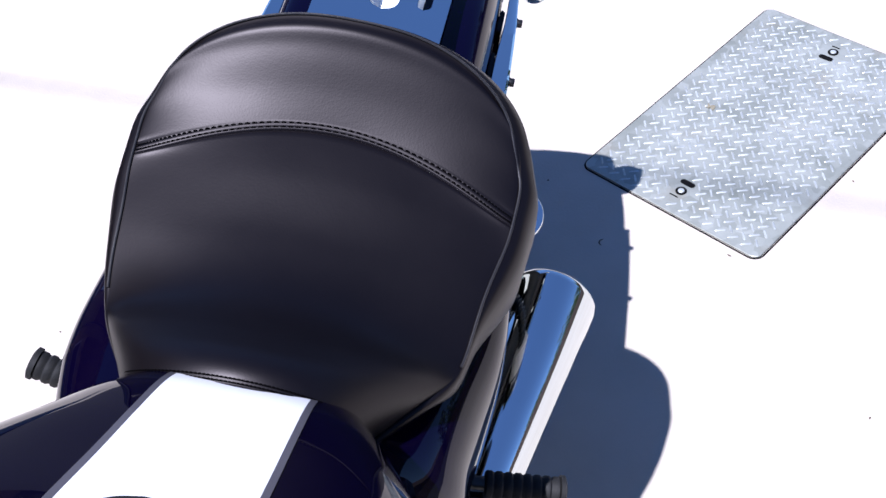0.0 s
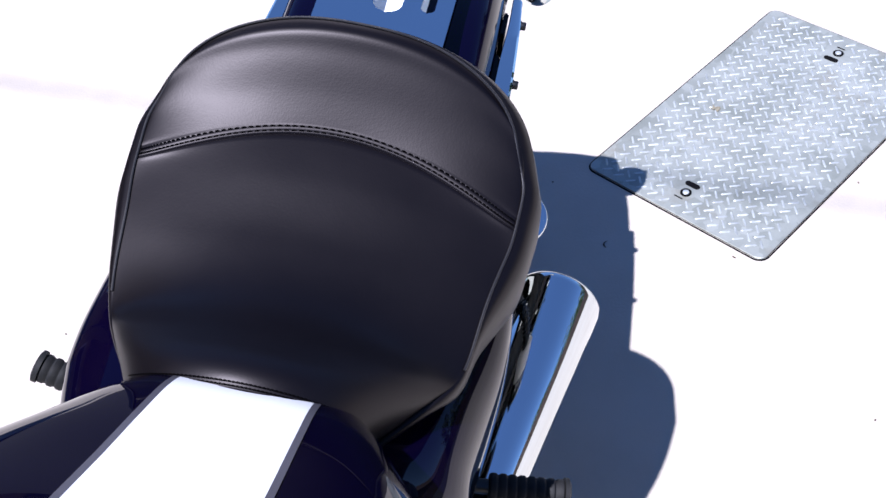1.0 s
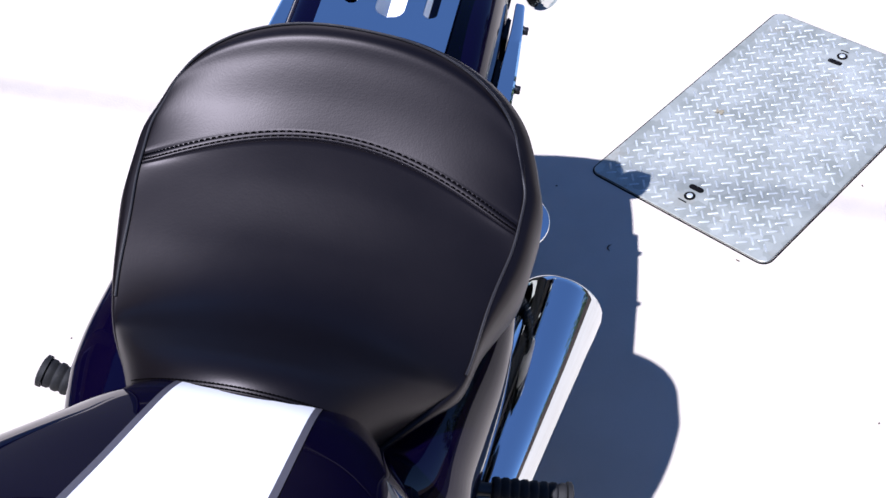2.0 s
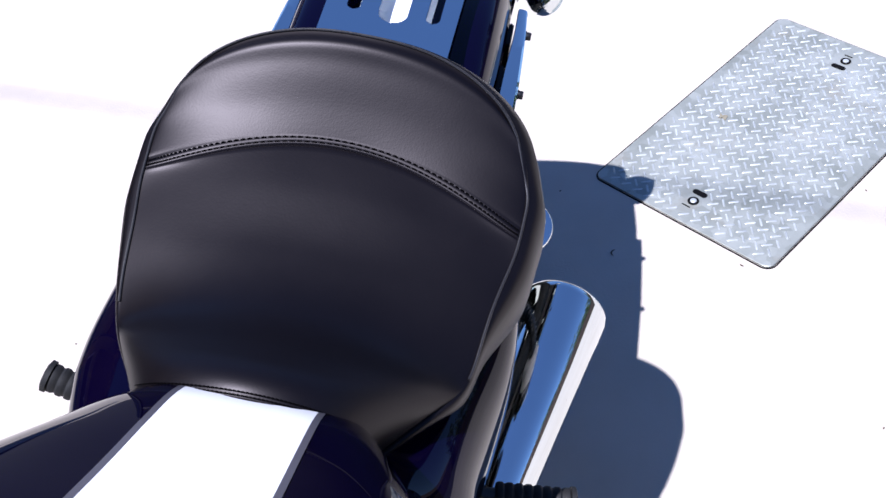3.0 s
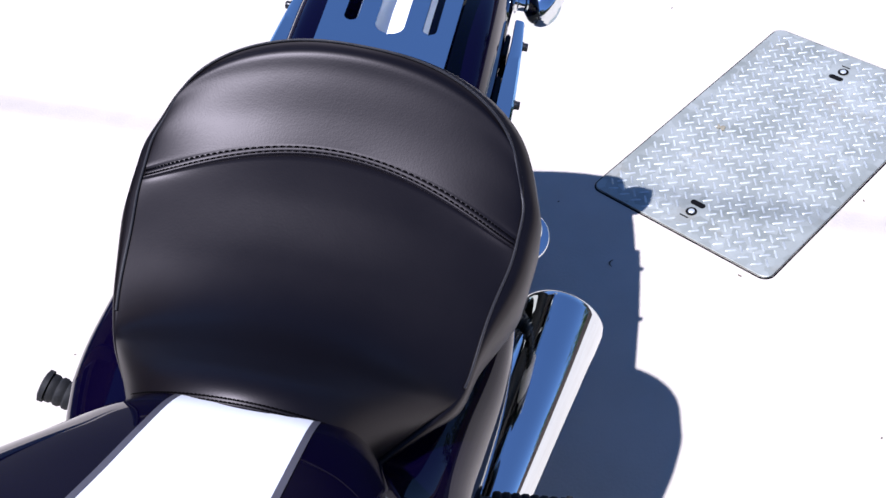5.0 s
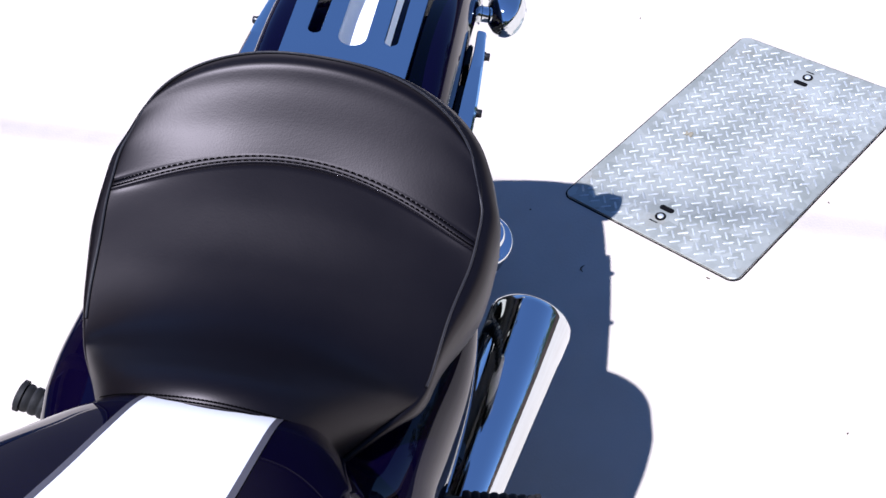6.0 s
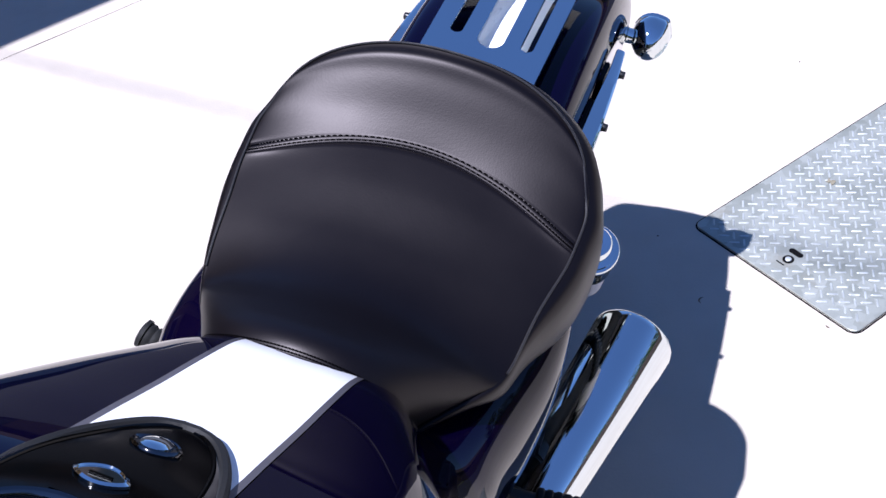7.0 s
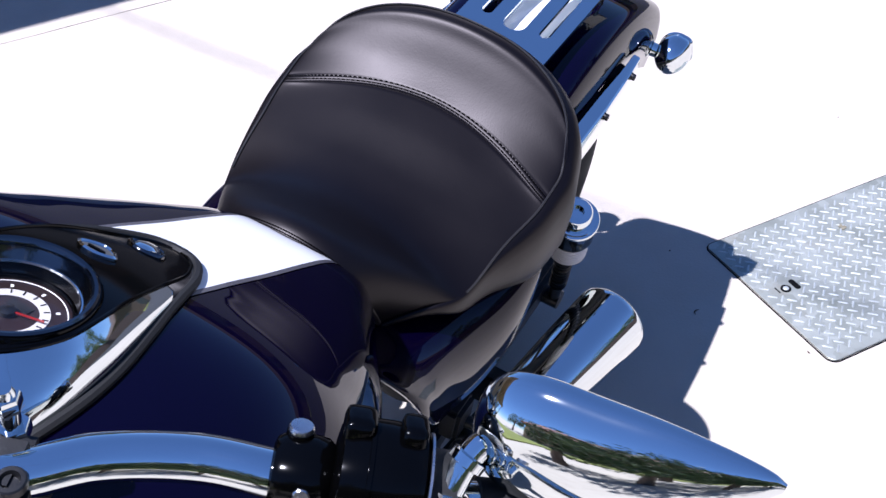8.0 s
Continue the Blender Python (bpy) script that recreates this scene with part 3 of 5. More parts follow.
def console_fittings():
    # round chrome button
    m = seat_on(0, -0.149)
    eye = [(0.0185 * math.cos(a) * (1 - 0.10 * math.sin(a) ** 2), 0.0135 * math.sin(a) * (1 - 0.25 * math.cos(a) ** 2)) for a in np.linspace(0, 2 * math.pi, 40, endpoint=False)]
    bm = bmesh.new()
    add_grid(bm, [[m @ Vector((x * k, y * k, z)) for x, y in eye] for k, z in ((1.02, -0.001), (1.0, 0.0012), (0.93, 0.0022), (0.84, 0.0016), (0.80, 0.0004))], True, True)
    part("button", bm, DARK_CHROME, console, "eye-shaped chrome button frame")
    part("button_cap", lathe([(0.0112, 0.0002), (0.0108, 0.0022), (0.0080, 0.0040), (0.004, 0.0049), (0.0008, 0.0051)], m, 28), CHROME, console)
    # pointed chrome badge with a dark bar
    m = seat_on(0.0, -0.203)
    out = []
    for k in range(24):
        a = 2 * math.pi * k / 24
        out.append((0.019 * math.cos(a) * (1 - 0.25 * abs(math.sin(a))), 0.0105 * math.sin(a) * (1.25 if math.sin(a) < 0 else 1)))
    bm = bmesh.new()
    add_grid(bm, [[m @ Vector((x * k, y * k, z)) for x, y in out] for k, z in ((1, 0), (1, 0.002), (0.86, 0.0035), (0.80, 0.0022))], True, True)
    part("badge", bm, CHROME, console, "pointed chrome badge")
    part("badge_bar", block((0.016, 0.0030, 0.0008), m @ Matrix.Translation((0, 0.001, 0.0028)), 0.0003), GLOSS_BLACK, console, "plain dark bar")
    # gauge: chrome funnel round a recessed dial
    m = seat_on(0.0, -0.284, -0.003) @ Matrix.Rotation(math.pi, 4, "Z")
    def disc(pairs, span=(0, 360), n=56):
        bm = bmesh.new()
        whole = span[1] - span[0] >= 360
        add_grid(bm, [[m @ Vector((r * math.cos(a), r * math.sin(a), z)) for a in np.linspace(radians(span[0]), radians(span[1]), n, endpoint=not whole)] for r, z in pairs], whole)
        return bm
    part("gauge_bezel", disc([(0.0640, -0.014), (0.0637, -0.008), (0.0628, -0.003), (0.0612, 0.0), (0.0598, 0.0)]), GLOSS_BLACK, console, "round black gauge bezel")
    part("bezel_ring", disc([(0.0600, -0.002), (0.0600, 0.0012), (0.0585, 0.0026), (0.0560, 0.0022), (0.0545, 0.0002), (0.0538, -0.003)]), DARK_CHROME, console, "darkened chrome ring")
    part("gauge_well", disc([(0.0540, -0.0026), (0.0515, -0.0090), (0.0495, -0.0125), (0.0490, -0.0140), (0.0470, -0.0190), (0.0455, -0.0235)]), DARK_CHROME, console, "polished funnel")
    part("well_line", disc([(0.0497, -0.0120), (0.0485, -0.0122), (0.0482, -0.0138)]), CHROME, console, "thin bright ring")
    part("inner_ring", disc([(0.0458, -0.0230), (0.0450, -0.0222), (0.0442, -0.0226), (0.0436, -0.0250)]), GLOSS_BLACK, console)
    part("dial", disc([(0.0450, -0.0255), (0.0300, -0.0255), (0.001, -0.0255)]), DIAL_DARK, console, "dark brown dial")
    part("scale_ring", disc([(0.0215, -0.0250), (0.0215, -0.0245), (0.0290, -0.0245), (0.0290, -0.0250)], (-62, 236), 60), DIAL_SILVER, console, "silver scale ring")
    part("outer_line", disc([(0.0404, -0.0251), (0.0409, -0.0247), (0.0414, -0.0251)], (-40, 216), 60), DIAL_WHITE, console, "thin white arc")
    for k in range(15):
        a = radians(-55 + 20.4 * k)
        part("tick", block((0.0042, 0.0009, 0.0006), m @ Matrix.Rotation(a, 4, "Z") @ Matrix.Translation((0.0262, 0, -0.0242))), SATIN_BLACK, console)
        if k % 2:
            part("scale_bar", block((0.0030, 0.0022, 0.0004), m @ Matrix.Rotation(a, 4, "Z") @ Matrix.Translation((0.0340, 0, -0.0251))), DIAL_WHITE, console)
    part("display", block((0.020, 0.008, 0.0006), m @ Matrix.Translation((0, 0.012, -0.0247)), 0.0002), SATIN_BLACK, console, "dark display window")
    part("needle", block((0.030, 0.0015, 0.001), m @ Matrix.Rotation(radians(17), 4, "Z") @ Matrix.Translation((0.012, 0, -0.0223))), RED, console, "red needle")
    part("hub", lathe([(0.0058, -0.0250), (0.0058, -0.0215), (0.003, -0.0205)], m, 20), SATIN_BLACK, console)
    lens = part("lens", disc([(0.0445, -0.0220), (0.030, -0.0205), (0.012, -0.0196), (0.001, -0.0194)]), GLASS, console, "clear gauge glass")
    lens.visible_shadow = False


console_fittings()


# ---- side panels under the seat ----
def far_panel(side):
    """Rows front to tail: y, top x, top z, outer x, outer z, lower edge x, z; it carries a box and stands out more."""
    st = [
        (-0.010, 0.120, 0.735, 0.143, 0.726, 0.150, 0.705),
        (0.030, 0.122, 0.705, 0.161, 0.690, 0.172, 0.655),
        (0.070, 0.110, 0.670, 0.172, 0.648, 0.190, 0.600),
        (0.105, 0.098, 0.640, 0.176, 0.616, 0.198, 0.562),
        (0.150, 0.105, 0.644, 0.183, 0.620, 0.205, 0.566),
        (0.210, 0.112, 0.654, 0.190, 0.630, 0.212, 0.578),
        (0.270, 0.112, 0.660, 0.190, 0.638, 0.212, 0.590),
        (0.320, 0.145, 0.660, 0.192, 0.646, 0.205, 0.615),
        (0.350, 0.177, 0.658, 0.193, 0.652, 0.197, 0.640),
    ]
    rows = []
    for y, tx, tz, ox, oz, lx, lz in catmull(st, 40):
        wide = 0.016 * max(0.0, 1 - abs(y - 0.17) / 0.18)
        tx, ox, lx = tx + wide, ox + wide, lx + wide
        ring = []
        for k in np.linspace(0, 1, 14):
            a, b, c = (1 - k) ** 2, 2 * k * (1 - k), k * k
            ring.append((side * (a * tx + b * (2 * ox - (tx + lx) / 2) + c * lx), y, a * tz + b * (2 * oz - (tz + lz) / 2) + c * lz))
        ring += [(side * (lx - 0.004), y, lz - 0.003), (side * (lx - 0.012), y, lz + 0.002)]
        rows.append(ring)
    return rows


def near_panel(side):
    """Its outer edge runs down the front to the lower corner, then along the bottom to the tail; its upper edge lies under the seat."""
    front = catmull([(0.142, 0.007, 0.723), (0.180, 0.022, 0.696), (0.198, 0.044, 0.645), (0.199, 0.076, 0.595)], 16)
    back = catmull([(0.199, 0.076, 0.595), (0.196, 0.133, 0.564), (0.202, 0.196, 0.548), (0.208, 0.270, 0.566), (0.204, 0.325, 0.603), (0.196, 0.352, 0.640)], 40)[1:]
    low = np.vstack([front, back])
    for _ in range(4):
        low[1:-1] = (low[:-2] + 2 * low[1:-1] + low[2:]) / 4
    top = catmull([(0.118, -0.006, 0.738), (0.100, 0.045, 0.705), (0.098, 0.115, 0.680), (0.108, 0.215, 0.662), (0.140, 0.300, 0.656), (0.178, 0.356, 0.650)], len(low))
    rows = []
    for (lx, ly, lz), (tx, ty, tz) in zip(low, top):
        knee = Vector((lx - 0.002, 0.55 * ty + 0.45 * ly, max(tz - 0.010, lz + 0.008)))
        a, c = Vector((tx, ty, tz)), Vector((lx, ly, lz))
        ring = []
        for k in np.linspace(0, 1, 22):
            wa, wb, wc = (1 - k) ** 2, 3.2 * k * (1 - k), k * k
            p = (a * wa + knee * wb + c * wc) / (wa + wb + wc)
            ring.append((side * p.x, p.y, p.z))
        p = Vector(ring[-1])
        inward = Vector((-side * 0.8, 0.25 if ly < 0.12 else 0, -0.35))
        ring += [tuple(p + inward * 0.004), tuple(p + inward * 0.013)]
        rows.append(ring)
    return rows


def side_panel(side):
    rows = near_panel(side) if side > 0 else far_panel(side)
    bm = bmesh.new()
    add_grid(bm, rows)
    part("side_panel", bm, BLUE, bike, "bulging deep blue side panel", angle=70)
    bm = tube([Vector(r[-2]) + Vector((side * 0.001, 0, -0.001)) for r in rows], 0.0009, 6)
    part("panel_edge", bm, STEEL, bike, "thin metal panel edge")


for s in (1, -1):
    side_panel(s)


# ---- rear fender with its stripe, rack and struts ----
AXLE = Vector((0, 0.680, 0.195))          # middle of the fender's arc
FENDER_R = 0.552


def fender_point(a, x, lift=0.0):
    """a: degrees round the axle, 90 on top, less towards the tail."""
    u = min(abs(x) / 0.128, 1.0)
    r = FENDER_R - 0.010 * u ** 2 - 0.050 * u ** 16 + lift
    return Vector((x, AXLE.y + r * math.cos(radians(a)), AXLE.z + r * math.sin(radians(a))))


def rear_fender():
    angs = np.linspace(122, 58, 66)
    us = np.sin(np.linspace(-math.pi / 2, math.pi / 2, 61)) * 0.128
    rows = []
    for a in angs:
        top = [fender_point(a, x) for x in us]
        w = Vector((0, math.cos(radians(a)), math.sin(radians(a))))
        rows.append([top[0] - w * 0.05] + top + [top[-1] - w * 0.05])
    bm = bmesh.new()
    add_grid(bm, rows)
    root = part("rear_fender", bm, BLUE, bike, "deep blue rear fender", angle=60)
    so = root.modifiers.new("thickness", "SOLIDIFY")
    so.thickness, so.offset = 0.003, -1
    bm = bmesh.new()
    add_grid(bm, [[fender_point(a, x, 0.001) for x in np.linspace(-0.043, 0.043, 13)] for a in angs])
    part("fender_stripe", bm, WHITE, root, "white stripe")


rear_fender()


def rack():
    """Chrome plate over the fender, with three long slots."""
    root = new("rack")
    root.parent = bike
    tagged(root, "chrome fender rack plate with three slots")
    z0, thick = 0.762, 0.006
    # bars between the slots, as one plate: edges in x along y
    y0, y1 = 0.44, 0.845
    slots = [(-0.0435, 0.008, 0.600, 0.82), (0.002, 0.0165, 0.588, 0.82), (0.0475, 0.008, 0.598, 0.82)]

    def bend(y):
        return z0 + 0.05 * (y - 0.59)
    bm = bmesh.new()
    me_rows = 280
    ys = np.linspace(y0, y1, me_rows)

    def gaps(y):
        out = []
        for c, r, a, b in slots:
            if a < y < b:
                k = r
                for end, sgn in ((a + r, -1), (b - r, 1)):
                    if (y - end) * sgn > 0:
                        k = math.sqrt(max(0.0, r * r - (y - end) ** 2))
                out.append((c - k, c + k))
            else:
                out.append((c, c))
        return out
    rows = []
    for y in ys:
        g = gaps(y)
        w = 0.0735 + 0.004 * (y - 0.5) / 0.3
        edges = [-w, g[0][0], g[0][1], g[1][0], g[1][1], g[2][0], g[2][1], w]
        rows.append(edges)
    quads = []
    for top in (0, 1):
        vs = [[bm.verts.new((x, y, bend(y) + thick * top)) for x in r] for y, r in zip(ys, rows)]
        quads.append(vs)
    lo, hi = quads
    for i in range(me_rows - 1):
        for j in (0, 2, 4, 6):
            bm.faces.new((hi[i][j], hi[i][j + 1], hi[i + 1][j + 1], hi[i + 1][j]))
            bm.faces.new((lo[i][j], lo[i + 1][j], lo[i + 1][j + 1], lo[i][j + 1]))
        for j in (0, 7):
            bm.faces.new((lo[i][j], hi[i][j], hi[i + 1][j], lo[i + 1][j]))
        for k, j in enumerate((1, 3, 5)):
            if max(rows[i][j + 1] - rows[i][j], rows[i + 1][j + 1] - rows[i + 1][j]) > 1e-5:
                for q in (j, j + 1):
                    bm.faces.new((lo[i][q], hi[i][q], hi[i + 1][q], lo[i + 1][q]))
    bmesh.ops.remove_doubles(bm, verts=bm.verts[:], dist=0.0001)
    part("plate", bm, CHROME, root, angle=35)
    for s in (-1, 1):
        for y in (0.50, 0.78):
            part("spacer", lathe([(0.008, 0.72), (0.008, 0.7575)], Matrix.Translation((s * 0.06, y, 0)), 14), CHROME, root)


rack()


def fender_strut(side):
    bm = bmesh.new()
    rows = []
    for y, xi, xo, h in catmull([(0.40, 0.1335, 0.1560, 0.056), (0.60, 0.1335, 0.1558, 0.056), (0.66, 0.1338, 0.1545, 0.054), (0.727, 0.1355, 0.1514, 0.052), (0.774, 0.1346, 0.1478, 0.050), (0.780, 0.1356, 0.1468, 0.046)], 36):
        z = 0.677 - h * 0.48
        ring = [(xi, z - h / 2), (xi, z + h * 0.45), (xi + 0.001, z + h * 0.48), (xo - 0.0035, z + h * 0.47), (xo - 0.001, z + h * 0.44), (xo, z + h * 0.38), (xo - 0.001, z - h * 0.4), (xo - 0.004, z - h / 2)]
        rows.append([(side * x, y, zz) for x, zz in ring])
    add_grid(bm, rows, True, True)
    root = part("fender_strut", bm, CHROME, bike, "chrome fender strut", angle=30)
    # added black blocks hold the shade of the gap beside the fender
    for y0, y1 in ((0.40, 0.672), (0.712, 0.758)):
        part("strut_gap_fill", block((0.0070, y1 - y0, 0.040), Matrix.Translation((side * 0.1298, (y0 + y1) / 2, 0.650)), 0.002), GLOSS_BLACK, root, "black filler for the shade between strut and fender")
    for y, x in ((0.623, 0.1545), (0.737, 0.1500)):
        part("strut_bolt", lathe([(0.0062, -0.001), (0.0062, 0.0012), (0.0052, 0.0014), (0.0052, 0.0062), (0.0044, 0.0072)], along((side * x, y, 0.669), (side * 0.3, y, 0.670)), 12), SATIN_BLACK, root, "black strut bolt")


for s in (1, -1):
    fender_strut(s)


def turn_signal(side):
    base = Vector((side * 0.112, 0.918, 0.606))
    c = Vector((side * 0.163, 0.925, 0.602))
    bm = lathe([(0.019, 0.0), (0.019, 0.010), (0.0172, 0.015), (0.0125, 0.0175), (0.0118, 0.020), (0.0118, 0.036), (0.0125, 0.044)], along(base, c), 24)
    root = part("turn_signal", bm, CHROME, bike, "bullet-shaped chrome turn signal")
    # bullet body, pointed end forwards, lens to the tail
    m = along(c + Vector((0, 0.012, 0)), c + Vector((0, -0.1, 0.0)))
    body = [(0.0262, -0.014), (0.0290, -0.013), (0.0295, -0.009), (0.0280, -0.007), (0.0290, -0.004), (0.0290, 0.004), (0.0275, 0.015), (0.0235, 0.027), (0.0170, 0.036), (0.0085, 0.042), (0.001, 0.044)]
    bm = bmesh.new()
    angs = np.linspace(0, 2 * math.pi, 72, endpoint=False)
    add_grid(bm, [[c + Vector((side * r * (1 + 0.10 * math.exp(-((a - 0.9) / 0.30) ** 2)) * math.cos(a), 0.012 - z, 1.12 * r * (1 + 0.10 * math.exp(-((a - 0.9) / 0.30) ** 2)) * math.sin(a))) for a in angs] for r, z in body], True, True)
    part("housing", bm, CHROME, root, "ridged chrome housing", angle=60)
    part("signal_lens", lathe([(0.001, -0.026), (0.015, -0.0235), (0.0255, -0.017), (0.0290, -0.012)], m, 32), RED, root, "tinted signal lens")


for s in (1, -1):
    turn_signal(s)


# ---- shocks ----
def shock(side):
    top = Vector((side * 0.192, 0.476, 0.610))
    low = Vector((side * 0.168, 0.592, 0.318))
    m = along(top, low)
    ln = (low - top).length
    root = part("shock_absorber", lathe([(0.008, -0.004), (0.0095, -0.012), (0.0195, -0.013), (0.0215, -0.010), (0.0225, 0.006), (0.0285, 0.0065), (0.0290, 0.009), (0.0325, 0.0095), (0.0335, 0.011), (0.0335, 0.0135), (0.0280, 0.015)], m, 44), CHROME, bike, "chrome capped shock absorber")
    part("cap_cup", lathe([(0.0312, 0.0135), (0.0308, 0.058), (0.0290, 0.061), (0.0265, 0.062)], m, 40), DARK_CHROME, root, "darkened chrome cup")
    # the collar's pale colour stands in for sun that the seat cuts off
    prof = [(0.020, 0.061)]
    for k in range(7):
        z = 0.062 + 0.0076 * k
        prof += [(0.0252, z), (0.0280, z + 0.0010), (0.0280, z + 0.0044), (0.0252, z + 0.0054)]
    prof += [(0.025, 0.1160), (0.014, 0.1175)]
    part("ribbed_collar", lathe(prof, m, 40), DIAL_SILVER, root, "finely ribbed collar, lightened in colour as if sunlit")
    part("damper", lathe([(0.010, 0.05), (0.010, ln - 0.05), (0.010, ln - 0.04), (0.010, ln)], m, 20), SATIN_BLACK, root)
    coil = []
    for k in range(161):
        a = 2 * math.pi * k / 14
        coil.append(m @ Vector((0.0115 * math.cos(a), 0.0115 * math.sin(a), 0.119 + (ln - 0.175) * k / 160)))
    part("spring", tube(coil, 0.0030, 7), SATIN_BLACK, root, "black coil spring")
    part("shock_eye", lathe([(0.006, -0.012), (0.016, -0.011), (0.016, 0.030), (0.006, 0.031)], along(low, low - Vector((side * 0.1, 0, 0))), 18), SATIN_BLACK, root)
    part("shock_mount", lathe([(0.014, -0.02), (0.014, 0.05)], along(top + Vector((-side * 0.02, 0, -0.02)), top + Vector((-side * 0.2, 0, -0.02))), 16), SATIN_BLACK, root)


for s in (1, -1):
    shock(s)


# ---- mufflers ----
def muffler(side):
    a, b = Vector((side * 0.168, 0.02, 0.328)), Vector((side * 0.270, 0.574, 0.351))
    m = along(a, b)
    ln = (b - a).length
    prof = [(0.024, 0), (0.030, 0.04), (0.036, ln * 0.25), (0.046, ln * 0.5), (0.056, ln * 0.8), (0.0605, ln - 0.012), (0.0600, ln - 0.004), (0.0575, ln), (0.0545, ln - 0.003), (0.050, ln - 0.05), (0.045, ln - 0.16)]
    bm = lathe(prof, m, 48)
    root = part("muffler", bm, CHROME, bike, "tapered chrome muffler")
    part("baffle", lathe([(0.044, ln - 0.15), (0.024, ln - 0.148), (0.022, ln - 0.17)], m, 24), VOID, root)
    # header pipe forward to the engine
    pipe = [a + Vector((0, 0.02, 0)), a + Vector((-side * 0.005, -0.12, 0.0)), (side * 0.13, -0.25, 0.34), (side * 0.13, -0.36, 0.45), (side * 0.10, -0.33, 0.56)]
    pts = catmull([tuple(p) for p in pipe], 30)
    part("header_pipe", tube([tuple(p) for p in pts], 0.023, 16), CHROME, root)
    part("muffler_bracket", block((0.05, 0.03, 0.06), Matrix.Translation((side * 0.175, 0.33, 0.375)), 0.004), SATIN_BLACK, root)


for s in (1, -1):
    muffler(s)


# ---- foot pegs ----
def foot_peg(side):
    a, b = Vector((side * 0.178, 0.238, 0.400)), Vector((side * 0.303, 0.254, 0.398))
    if side < 0:                                  # folded a little higher on this side
        a, b = Vector((-0.178, 0.222, 0.452)), Vector((-0.291, 0.229, 0.486))
    root = part("foot_peg", tube([a, a.lerp(b, 0.3)], 0.009, 12), SATIN_BLACK, bike, "ribbed black rubber foot peg")
    m = along(a.lerp(b, 0.30), b)
    ln = (b - a).length * 0.70
    prof = [(0.010, 0)]
    n = 8
    for k in range(n):
        z = ln * k / n
        prof += [(0.0150, z + 0.0008), (0.0165, z + 0.003), (0.0165, z + ln / n - 0.003), (0.0146, z + ln / n - 0.0008)]
    prof += [(0.0185, ln - 0.001), (0.0185, ln + 0.004), (0.014, ln + 0.006)]
    part("peg_rubber", lathe(prof, m, 20), RUBBER, root, "ribbed rubber")
    part("peg_bracket", block((0.03, 0.05, 0.060), Matrix.Translation((side * 0.168, 0.230, 0.415)), 0.006), SATIN_BLACK, root)


for s in (1, -1):
    foot_peg(s)


# ---- handlebar, switches, mirrors ----
def shell(m, profile, n=3.0, sides=40):
    """A rounded-square body along m's x: rows of place, half depth, half height."""
    bm = bmesh.new()
    rows = []
    for x, ry, rz in profile:
        ring = []
        for a in np.linspace(0, 2 * math.pi, sides, endpoint=False):
            c, k = math.cos(a), math.sin(a)
            ring.append(m @ Vector((x, ry * math.copysign(abs(c) ** (2 / n), c), rz * math.copysign(abs(k) ** (2 / n), k))))
        rows.append(ring)
    add_grid(bm, rows, True, True)
    return bm


